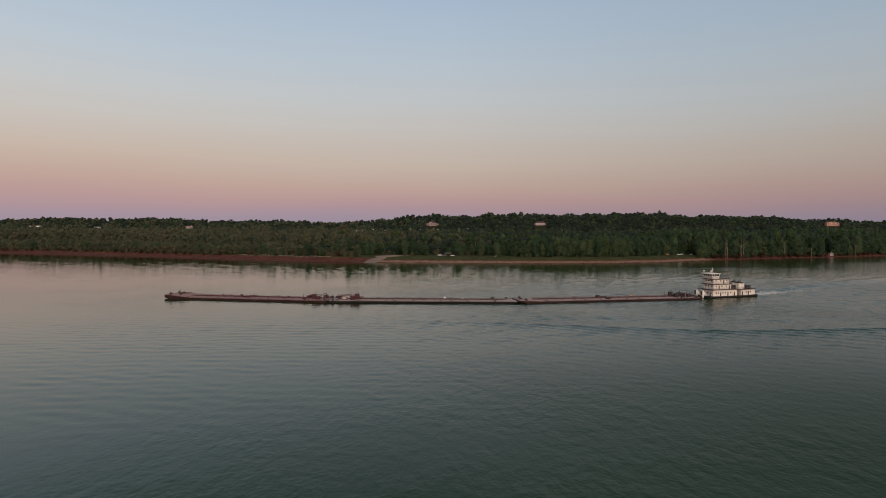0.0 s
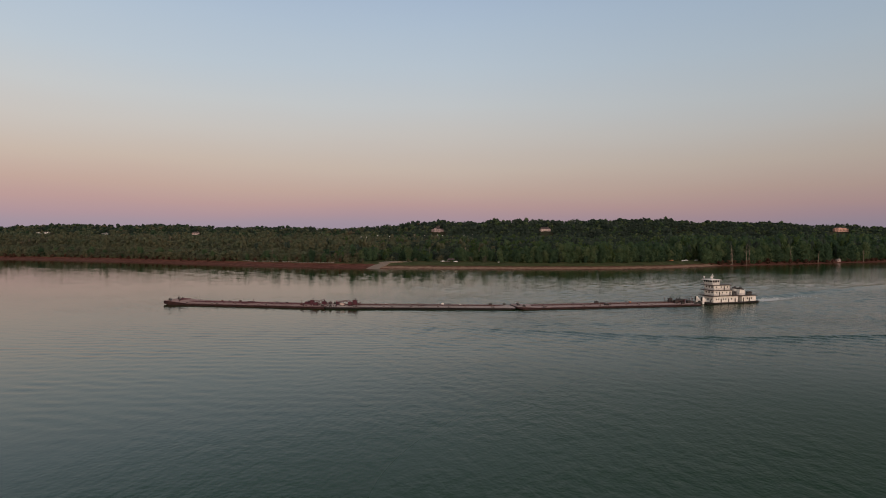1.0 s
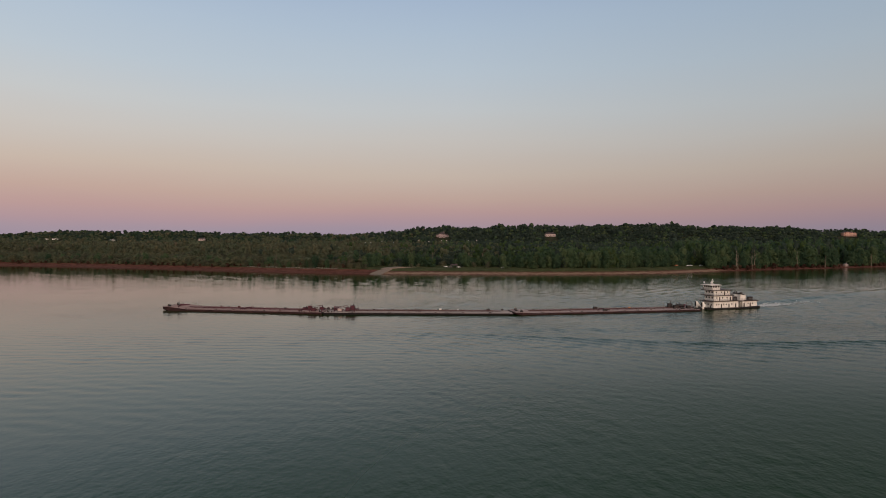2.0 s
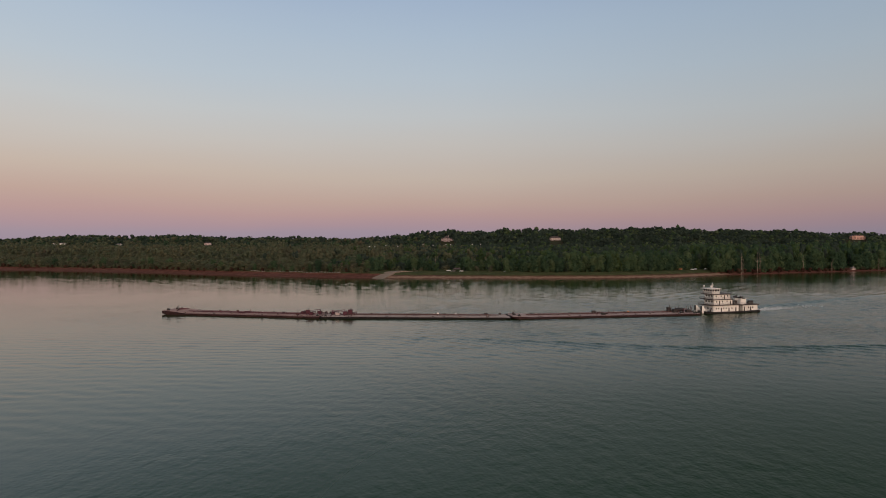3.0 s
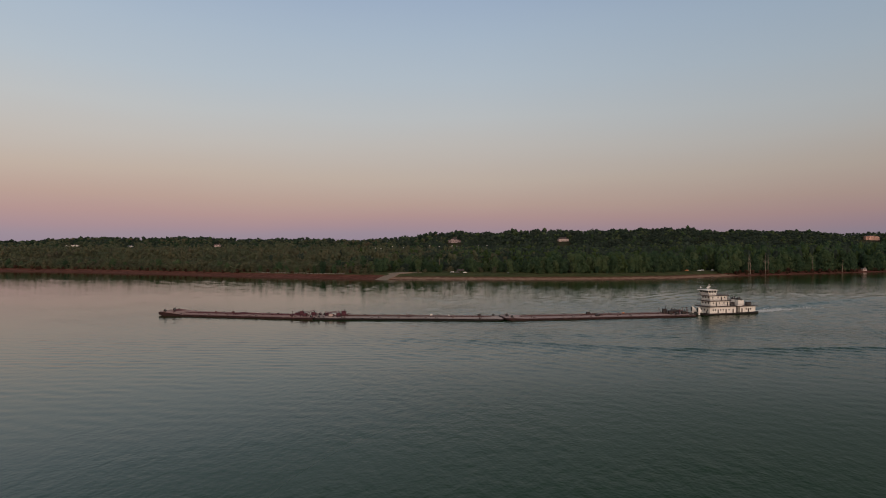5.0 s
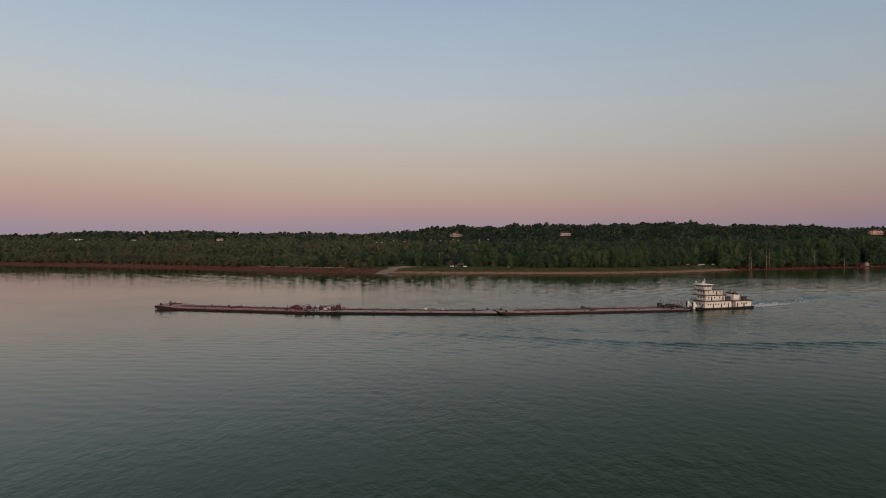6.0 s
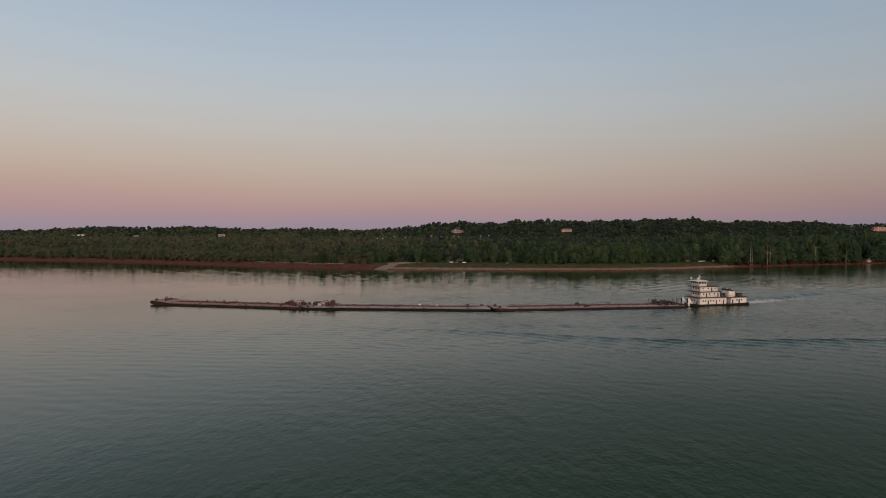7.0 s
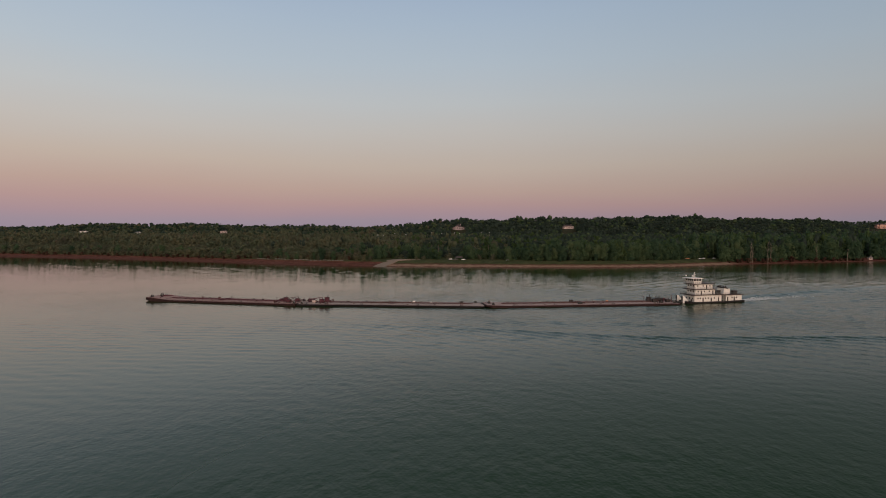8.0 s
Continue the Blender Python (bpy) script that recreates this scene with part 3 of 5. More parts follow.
def woods(name, places, heights, widths, mats, leaf_count, leaf, label, trunks=True, core=3, full=1.02):
    """One joined mesh of many far trees; the first of the leaf materials is the commonest."""
    kinds = [crown(100 + i, leaf_count, leaf, lobes=7 + i % 3, core=core, full=full) for i in range(12)]
    tv, tf = trunk_rows(1.0, 0.016)
    turn, kind = RNG.uniform(0, 2 * math.pi, len(places)), RNG.integers(0, 12, len(places))
    leaf_kind = RNG.choice(len(mats), len(places), p=[0.55] + [0.45 / (len(mats) - 1)] * (len(mats) - 1))
    vs, fs, ix, base = [], [], [], 0
    z = ground_z(places[:, 0], places[:, 1])
    for (x, y), gz, h, w, a, k, sort in zip(places, z, heights, widths, turn, kind, leaf_kind):
        c, s = math.cos(a), math.sin(a)
        q, qf = kinds[k]
        low = 0.02
        v = np.empty_like(q)
        v[:, 0] = (q[:, 0] * c - q[:, 1] * s) * w + x
        v[:, 1] = (q[:, 0] * s + q[:, 1] * c) * w + y
        v[:, 2] = gz - 0.3 + h * (low + (1 - low) * q[:, 2])
        vs.append(v)
        fs.append(qf + base)
        ix.append(np.full(len(qf), sort))
        base += len(v)
        if trunks:
            vs.append(tv * (h, h, h) + (x, y, gz))
            fs.append(tf + base)
            ix.append(np.full(len(tf), len(mats)))
            base += len(tv)
    ob = new(name, mesh_np(name, np.concatenate(vs), np.concatenate(fs), [*mats, M_BARK], np.concatenate(ix), smooth=True))
    return tagged(ob, label, "woods", kind="stuff")


# clearings: house plots on the hill, with open ground below them towards the river
CLEAR = [(19, 1250, 19, 70), (252, 1262, 18, 66), (1003, 1395, 30, 80), (-850, 1335, 26, 110), (-702, 1305, 12, 60), (-509, 1310, 14, 60)]


def open_ground(x, y):
    s = y - shore_y(x)
    out = np.zeros(len(x), bool)
    for cx, cy, rx, ry in CLEAR:
        out |= ((x - cx * (1 - (cy - y) / cy)) / rx) ** 2 + ((y - cy + ry * 0.8) / ry) ** 2 < 1
    out |= (x > -95) & (x < 75) & (s < 66 + 10 * np.sin(x * 0.15))
    out |= (x > -62) & (x < 112) & (s >= 66) & (s < 172) & (np.sin(x * 0.23 + 1.7 * np.sin(s * 0.05)) + np.sin(s * 0.17 + x * 0.04) > -0.1)
    out |= (x >= 75) & (x < 352) & (s < 49 + 4 * np.sin(x * 0.11))
    out |= (x <= -95) & (s < np.where(x > -260, 33, 27))
    out |= (x >= 352) & (s < 20)
    out |= (x > 580) & (x < 604) & (s < 95)
    return out


def scatter(x0, x1, y0, y1, step, keep):
    x, y = np.meshgrid(np.arange(x0, x1, step), np.arange(y0, y1, step * 0.9))
    x, y = x.ravel() + RNG.uniform(-0.45, 0.45, x.size) * step, y.ravel() + RNG.uniform(-0.45, 0.45, y.size) * step
    ok = ~open_ground(x, y) & (np.abs(x) < 0.86 * y + 60) & keep(y - shore_y(x), y - hill_y(x))
    return np.stack([x[ok], y[ok]], 1)


front = lambda s, s2: (s > 20) & (s < 125)
middle = lambda s, s2: (s >= 125) & (s2 < 440)
slope = lambda s, s2: (s >= 125) & (s2 >= 440) & (s2 < 745)
pts = scatter(-920, 920, 640, 1130, 7.1, front)
west = pts[:, 0] + RNG.normal(0, 45, len(pts)) < -70          # the two kinds of wood mingle
for ok, mat, tall, text in ((west, (M_LEAF_OLIVE, M_LEAF_MIXED), 7, "olive-brown riverside woods of low broadleaf trees"), (~west, (M_LEAF_GREEN, M_LEAF_FRESH, M_LEAF_HILL), 12, "dense green riverside woods of broadleaf trees")):
    q = pts[ok]
    lift = 1 + 0.24 * swell(q[:, 0], q[:, 1], 30, 5) + 0.16 * swell(q[:, 0], q[:, 1], 70, 6)
    tops = (RNG.uniform(tall - 1.5, tall + 4, len(q)) + np.where(q[:, 0] > 340, 8, 0) + np.where(q[:, 0] > 135, 4, np.where(q[:, 0] > -60, -3.5, 0))) * np.clip(lift, 0.45, 1.7)
    woods("riverside_woods", q, tops, np.where(RNG.uniform(size=len(q)) < 0.3, RNG.uniform(12, 17, len(q)), RNG.uniform(8, 12, len(q))) * np.clip(lift, 0.7, 1.25), mat, 76, 0.105, text)
pts = scatter(-1150, 1150, 740, 1230, 10.3, middle)
west = pts[:, 0] + RNG.normal(0, 90, len(pts)) < -20
for ok, mat in ((west, (M_LEAF_MIXED, M_LEAF_OLIVE)), (~west, (M_LEAF_HILL, M_LEAF_GREEN, M_LEAF_FRESH))):
    q = pts[ok]
    woods("lowland_woods", q, RNG.uniform(9, 17, len(q)) * np.clip(1 + 0.3 * swell(q[:, 0], q[:, 1], 45, 8), 0.5, 1.6), RNG.uniform(10, 15.5, len(q)), mat, 44, 0.13, "green woods on the rising land behind the bank", False, 2, 1.05)
pts = scatter(-1330, 1330, 1020, 1510, 11.1, slope)
lift = np.clip(1 + 0.36 * swell(pts[:, 0], pts[:, 1], 38, 9) + 0.15 * swell(pts[:, 0], pts[:, 1], 100, 10), 0.5, 1.9)
crest = (pts[:, 0] + RNG.normal(0, 60, len(pts)) > -90) | (pts[:, 1] - hill_y(pts[:, 0]) > 668)
for ok, mat, text in ((crest, (M_LEAF_HILL, M_LEAF_DEEP, M_LEAF_GREEN), "dark green woods covering the hillside"), (~crest, (M_LEAF_MIXED, M_LEAF_HILL, M_LEAF_GREEN), "paler green woods on the lower hillside")):
    q = pts[ok]
    woods("hillside_woods", q, (RNG.uniform(9, 11.5, len(q)) + np.interp(q[:, 0], [-160, -40, 420, 620], [0, 2.5, 1.5, -0.8])) * lift[ok], RNG.uniform(11, 16, len(q)) * np.clip(lift[ok], 0.8, 1.3), mat, 32, 0.12, text, False, 2, 1.1)


def tree_kind(name, seed, h, w, mat, count, leaf, low, label):
    """A tree of its own: trunk with limbs, and a crown of leaf clumps."""
    g = random.Random(seed)
    root = empty(name, label=label, category="tree", group="trees along the bank")
    bm = B()
    lean = g.uniform(-0.05, 0.05) * h
    mid = (lean * 0.3, 0, h * 0.45)
    top = (lean, 0, h * 0.82)
    rod(bm, (0, 0, -0.5), mid, 0.022 * h, 0.014 * h, 7)
    rod(bm, mid, top, 0.014 * h, 0.004 * h, 6)
    for i in range(6):
        a, z = i * 2.4 + g.uniform(-0.4, 0.4), h * g.uniform(0.28, 0.62)
        f = z / (0.82 * h)
        rod(bm, (lean * f * f, 0, z), (math.cos(a) * w * 0.3, math.sin(a) * w * 0.3, z + h * g.uniform(0.1, 0.22)), 0.008 * h, 0.003 * h, 5)
    part("trunk", bm, M_BARK, root)
    q, qf = crown(seed, count, leaf, lobes=9 + seed % 5, cuts=2, core=6)
    v = q * (w, w, h * (1 - low)) + (lean * 0.5, 0, h * low)
    me = mesh_np("crown", v, qf, [mat], smooth=True)
    new("crown", me).parent = root
    return root


WILLOWS = [tree_kind("tree", 30 + i, 9 + (i % 3) * 1.5, 10 + i % 4, M_LEAF_OLIVE, 380, 0.07, 0.0, "low olive-green bushy tree on the mud bank") for i in range(5)]
MAPLES = [tree_kind("tree", 50 + i, 17 + (i % 4) * 2, 14 + i % 4, M_LEAF_GREEN, 480, 0.065, 0.03, "tall full green broadleaf tree at the wood's edge") for i in range(6)]
BRUSH = [tree_kind("shrub", 70 + i, 5.0 + i, 6.5 + i, M_LEAF_RUST, 160, 0.075, 0.0, "rusty brown leafless brush at the water's edge") for i in range(3)]
PALE = [tree_kind("shrub", 80 + i, 4.5 + i, 6 + i, M_LEAF_PALE, 160, 0.075, 0.0, "pale blossoming shrub in front of the woods") for i in range(2)]
used = set()


def plant(kinds, x, s, k=None, grow=(0.85, 1.2)):
    y = float(shore_y(x)) + s
    src = kinds[RNG.integers(len(kinds))] if k is None else kinds[k]
    m = pose(x, y, float(ground_z(x, y)) - 0.1, 0, 0, RNG.uniform(0, 360))
    f = RNG.uniform(*grow)
    if src in used:
        t = copy_thing(src, m)
    else:
        src.matrix_basis = m
        used.add(src)
        t = src
    t.scale = (f * RNG.uniform(0.9, 1.15), f * RNG.uniform(0.9, 1.15), f)
    return t


for x in np.arange(-800, -98, 8.0):
    plant(WILLOWS, x + RNG.uniform(-3, 3), RNG.uniform(31, 38) if x > -260 else RNG.uniform(23, 32), grow=(0.3, 0.7))
for x in np.arange(-790, -105, 17.0):
    plant(MAPLES, x + RNG.uniform(-5, 5), RNG.uniform(30, 42), grow=(0.3, 0.75))
for x in np.arange(78, 350, 8.0):
    plant(MAPLES, x + RNG.uniform(-3, 3), RNG.uniform(46, 54) + (6 if x > 292 else 0), grow=(0.9, 1.2) if x > 140 else (0.55, 0.8))
for x in np.arange(126, 292, 9.0):          # low growth at the edge of the grass
    plant(MAPLES, x + RNG.uniform(-4, 4), RNG.uniform(39, 44), grow=(0.2, 0.38))
for x in np.arange(352, 860, 8.0):
    if 580 < x < 604:
        continue                # a gap by the shed
    plant(MAPLES, x + RNG.uniform(-3, 3), RNG.uniform(13, 24), grow=(0.9, 1.35))
for x, s in ((-86, 40), (-78, 52), (-72, 62), (-30, 58), (-24, 66), (-12, 72), (-36, 74), (28, 76), (40, 70), (52, 74), (62, 66), (-58, 76), (-46, 84), (70, 58)):
    plant(MAPLES, x, s, grow=(0.6, 0.9))
for x, s in ((-92, 30), (-84, 31), (-30, 46), (-22, 50), (45, 55), (8, 62), (60, 48)):
    plant(WILLOWS, x, s, grow=(0.4, 0.8))
for x in np.arange(356, 800, 9.0):
    if 580 < x < 604:
        continue
    plant(BRUSH, x + RNG.uniform(-3, 3), RNG.uniform(5, 13), grow=(0.5, 1.1))
for x in np.arange(-760, -100, 10.0):
    plant(BRUSH, x + RNG.uniform(-8, 8), RNG.uniform(31, 36) if x > -270 else RNG.uniform(20, 26), grow=(0.4, 0.9))
for x, s in ((-331, 30), (-318, 33), (-309, 31), (-296, 34), (-283, 32), (-268, 34), (-236, 36), (-221, 37)):
    plant(PALE, x, s, grow=(0.5, 1.0))
for x, s in ((111, 44), (117, 47), (123, 43), (34, 56)):         # full trees that stand out on the grass
    plant(MAPLES, x, s, grow=(0.95, 1.1))


# ---------------------------------------------------------------- tow of tank barges
BEAM = 16.2


def loft(bm, stations):
    """A hull through stations (x, keel z, deck z, inset in plan)."""
    rings = []
    for x, zb, zt, inset in stations:
        y0, y1, c = inset, BEAM - inset, 0.35
        rings.append([bm.verts.new(p) for p in ((x, y0 + c, zb), (x, y1 - c, zb), (x, y1, zb + c), (x, y1, zt - 0.08), (x, y1 - 0.08, zt), (x, y0 + 0.08, zt), (x, y0, zt - 0.08), (x, y0, zb + c))])
    for a, b in zip(rings, rings[1:]):
        for i in range(8):
            bm.faces.new((a[i], a[(i + 1) % 8], b[(i + 1) % 8], b[i]))
    bm.faces.new(rings[0][::-1])
    bm.faces.new(rings[-1])
    bmesh.ops.recalc_face_normals(bm, faces=bm.faces)


def bitt(parent, x, y, z):
    """A pair of mooring posts on a base plate."""
    bm = B()
    box(bm, x - 0.7, x + 0.7, y - 0.25, y + 0.25, z, z + 0.08, 0.02)
    for d in (-0.4, 0.4):
        rod(bm, (x + d, y, z + 0.06), (x + d, y, z + 0.62), 0.16, sides=10)
        rod(bm, (x + d, y, z + 0.60), (x + d, y, z + 0.68), 0.22, sides=10)
    return part("mooring_bitt", bm, M_MACHINE, parent)


def hatch(parent, x, y, z):
    """An expansion trunk with its round lid."""
    bm = B()
    rod(bm, (x, y, z - 0.02), (x, y, z + 0.3), 0.55, 0.52, 14)
    rod(bm, (x, y, z + 0.2), (x, y, z + 0.25), 0.6, sides=14)
    h = part("tank_hatch", bm, M_PIPE, parent)
    bm = B()
    rod(bm, (x, y, z + 0.3), (x, y, z + 0.38), 0.58, 0.42, 14)
    rod(bm, (x - 0.4, y, z + 0.4), (x + 0.4, y, z + 0.4), 0.04, sides=5)
    part("lid", bm, M_DECK, h)
    return h


def pump_unit(parent, x, y, z, mat, tall=2.1, stack=1.6):
    """A deck pump: skid, engine box, exhaust and discharge bend."""
    bm = B()
    box(bm, x - 1.3, x + 1.3, y - 0.8, y + 0.8, z, z + 0.25, 0.04)
    for sx in (-1.2, 1.2):
        for sy in (-0.7, 0.7):
            rod(bm, (x + sx, y + sy, z + 0.2), (x + sx, y + sy, z + tall), 0.06, sides=6)
    p = part("pump_unit", bm, M_MACHINE, parent, "deck pump on a steel skid")
    bm = B()
    box(bm, x - 1.2, x + 0.75, y - 0.7, y + 0.7, z + 0.22, z + tall - 0.08, 0.08)
    box(bm, x + 0.72, x + 1.05, y - 0.5, y + 0.5, z + 0.4, z + tall - 0.35, 0.04)
    box(bm, x - 1.3, x + 1.3, y - 0.8, y + 0.8, z + tall - 0.04, z + tall + 0.08, 0.03)
    part("engine_box", bm, mat, p)
    bm = B()
    rod(bm, (x + 0.3, y, z + tall), (x + 0.3, y, z + tall + stack), 0.14, sides=9)
    rod(bm, (x + 0.3, y, z + tall + stack), (x + 0.55, y, z + tall + stack + 0.25), 0.14, sides=9)
    part("exhaust_pipe", bm, M_MACHINE, p)
    bm = B()
    rod(bm, (x + 0.9, y, z + 0.3), (x + 0.9, y, z + 1.3), 0.25, sides=10)
    rod(bm, (x + 0.9, y, z + 1.2), (x + 2.2, y, z + 0.6), 0.22, sides=10)
    part("discharge_pipe", bm, M_PIPE, p)
    return p


def winch(parent, x, y, z):
    bm = B()
    box(bm, x - 0.8, x + 0.8, y - 0.7, y + 0.7, z, z + 0.15, 0.03)
    for s in (-0.6, 0.6):
        solid(bm, [(x - 0.6, y + s, z + 0.1), (x + 0.6, y + s, z + 0.1), (x + 0.25, y + s, z + 1.1), (x - 0.25, y + s, z + 1.1)],
              [(x - 0.6, y + s + 0.08, z + 0.1), (x + 0.6, y + s + 0.08, z + 0.1), (x + 0.25, y + s + 0.08, z + 1.1), (x - 0.25, y + s + 0.08, z + 1.1)])
    w = part("deck_winch", bm, M_MACHINE, parent, "dark steel deck winch")
    bm = B()
    rod(bm, (x, y - 0.55, z + 0.75), (x, y + 0.55, z + 0.75), 0.3, sides=12)
    for s in (-0.5, 0.5):
        rod(bm, (x, y + s - 0.03, z + 0.75), (x, y + s + 0.03, z + 0.75), 0.52, sides=14)
    part("drum", bm, M_STEEL, w)
    return w


def hose_crane(parent, x, y, z, turn, reach):
    bm = B()
    rod(bm, (x, y, z), (x, y, z + 2.6), 0.2, 0.16, 10)
    rod(bm, (x, y, z), (x, y, z + 0.2), 0.5, sides=12)
    c = part("hose_crane", bm, M_RED, parent, "rust red hose handling crane")
    bm = B()
    ex, ey = x + math.cos(turn) * reach, y + math.sin(turn) * reach
    rod(bm, (x, y, z + 2.4), (ex, ey, z + 1.5), 0.14, 0.09, 8)
    rod(bm, (x, y, z + 1.2), (x + (ex - x) * 0.45, y + (ey - y) * 0.45, z + 1.95), 0.08, sides=7)
    part("boom", bm, M_RED, c)
    bm = B()
    rod(bm, (ex, ey, z + 1.5), (ex, ey, z + 0.5), 0.03, sides=5)
    rod(bm, (ex, ey, z + 0.35), (ex, ey, z + 0.6), 0.12, sides=8)
    part("hook", bm, M_MACHINE, c)
    return c


def barge(a, b, hull_mat, deck_mat, pipe_mat, label, bow_sheer, end_rake, pumps=(), cranes=(), boxes=(), winches=(), vents=()):
    d = b - a
    L = d.length - 0.6
    root = empty("tank_barge", Matrix.Translation(a) @ pose(0, 0, 0, 0, 0, math.degrees(math.atan2(d.y, d.x))) @ pose(0.3, 0, 0),
                 label=label, category="barge", group="barges of the tow")
    FB = 0.88
    if bow_sheer:
        k = 1.3 if bow_sheer > 0.8 else 1.0
        front = [(0.0, FB + bow_sheer - 0.75, FB + bow_sheer * 0.85, 3.6), (0.9 * k, 0.45, FB + bow_sheer * 0.9, 1.3), (4 * k, -0.35, FB + bow_sheer, 0.2), (9 * k, -1.9, FB + bow_sheer * 0.45, 0), (13 * k, -2.6, FB, 0)]
    else:
        front = [(0.0, -2.4, FB, 0.3), (0.5, -2.6, FB, 0)]
    back = [(L - end_rake, -2.6, FB, 0), (L - end_rake * 0.4, -0.9, FB, 0), (L - 0.5, 0.15, FB, 0.1), (L, 0.3, FB, 0.5)] if end_rake > 2 else [(L - 0.5, -2.6, FB, 0), (L, -2.4, FB, 0.3)]
    bm = B()
    loft(bm, front + [(L * k, -2.6, FB, 0) for k in (0.3, 0.45, 0.6)] + back)
    part("hull", bm, hull_mat, root)

    def top(x):
        xs = [s[0] for s in front] + [L]
        return float(np.interp(x, xs, [s[2] for s in front] + [FB]))

    # deck plates with the sheer of the hull, in courses with open seams
    cuts = sorted({round(q[0], 2) for q in front[1:]} | {round(v, 2) for v in np.linspace(max(13, front[-1][0]), L - 0.5, 9)})
    for x0, x1 in zip(cuts, cuts[1:]):
        bm = B()
        y0 = 0.35 if x0 > 3 or not bow_sheer else 1.6
        solid(bm, [(x0 + 0.03, y0, top(x0) - 0.02), (x0 + 0.03, BEAM - y0, top(x0) - 0.02), (x0 + 0.03, BEAM - y0, top(x0) + 0.04), (x0 + 0.03, BEAM / 2, top(x0) + 0.14), (x0 + 0.03, y0, top(x0) + 0.04)],
              [(x1 - 0.03, 0.35, top(x1) - 0.02), (x1 - 0.03, BEAM - 0.35, top(x1) - 0.02), (x1 - 0.03, BEAM - 0.35, top(x1) + 0.04), (x1 - 0.03, BEAM / 2, top(x1) + 0.14), (x1 - 0.03, 0.35, top(x1) + 0.04)])
        part("deck_plate", bm, deck_mat, root)
    for y in (0, BEAM):         # rubbing strakes along both sides
        bm = B()
        rod(bm, (12, y, 0.5), (L - end_rake - 0.5, y, 0.5), 0.1, sides=8)
        part("rub_rail", bm, hull_mat, root)
    for y in (0.7, BEAM - 0.7):   # spill coaming on the deck edge
        bm = B()
        box(bm, 13, L - 2, y - 0.05, y + 0.05, FB, FB + 0.14, 0.02)
        for x in np.arange(14, L - 2, 3.0):
            box(bm, x - 0.04, x + 0.04, y - 0.22, y + 0.22, FB, FB + 0.13)
        part("coaming", bm, hull_mat, root)
    for j, y in enumerate((BEAM / 2 - 0.9, BEAM / 2 + 0.1, BEAM / 2 + 0.9)):   # cargo lines
        bm = B()
        rod(bm, (10, y, FB + 0.5), (L - 6 - 2 * j, y, FB + 0.5), 0.13, sides=9)
        for x in np.arange(11, L - 8, 5.5):
            box(bm, x - 0.1, x + 0.1, y - 0.25, y + 0.25, FB + 0.05, FB + 0.4)
            rod(bm, (x + 2.7, y, FB + 0.5), (x + 2.85, y, FB + 0.5), 0.2, sides=9)
        part("cargo_pipe", bm, pipe_mat, root)
    bm = B()                     # cross header amidships with its valves
    for dx in (-1.2, 0, 1.2):
        rod(bm, (L / 2 + dx, 4.2, FB + 0.45), (L / 2 + dx, BEAM - 2.0, FB + 0.45), 0.13, sides=8)
        for y in (4.2, 6.2, BEAM - 4.5, BEAM - 2.0):
            rod(bm, (L / 2 + dx, y, FB + 0.05), (L / 2 + dx, y, FB + 0.65), 0.09, sides=7)
            rod(bm, (L / 2 + dx, y, FB + 0.65), (L / 2 + dx, y, FB + 0.7), 0.24, sides=10)
    part("manifold", bm, pipe_mat, root)
    for k in np.linspace(0.16, 0.88, 6):
        for y in (3.6, BEAM - 3.6):
            hatch(root, L * k, y, FB + 0.06)
    for x in (15, L * 0.35, L * 0.65, L - 12):
        for y in (1.25, BEAM - 1.25):
            bitt(root, x, y, FB)
    for y in (2.2, BEAM - 2.2):
        bitt(root, 4.5, y, top(4.5) + 0.02)
    for x, y, tall, stack, mat in pumps:
        pump_unit(root, x, y, FB + 0.04, mat, tall, stack)
    for x, y, turn, reach in cranes:
        hose_crane(root, x, y, FB + 0.04, turn, reach)
    for x, y, w, dpt, h, mat, name in boxes:
        bm = B()
        box(bm, x - w / 2, x + w / 2, y - dpt / 2, y + dpt / 2, FB + 0.03, FB + h, 0.06)
        box(bm, x - w / 2 - 0.06, x + w / 2 + 0.06, y - dpt / 2 - 0.06, y + dpt / 2 + 0.06, FB + h - 0.02, FB + h + 0.07, 0.03)
        part(name, bm, mat, root)
    for x, y in winches:
        winch(root, x, y, top(x) + 0.04)
    for x, y, h in vents:
        bm = B()
        rod(bm, (x, y, FB), (x, y, FB + h), 0.12, 0.1, 9)
        rod(bm, (x, y, FB + h - 0.1), (x, y, FB + h + 0.25), 0.26, 0.16, 9)
        part("vent_pipe", bm, M_PIPE, root)
    return root, L


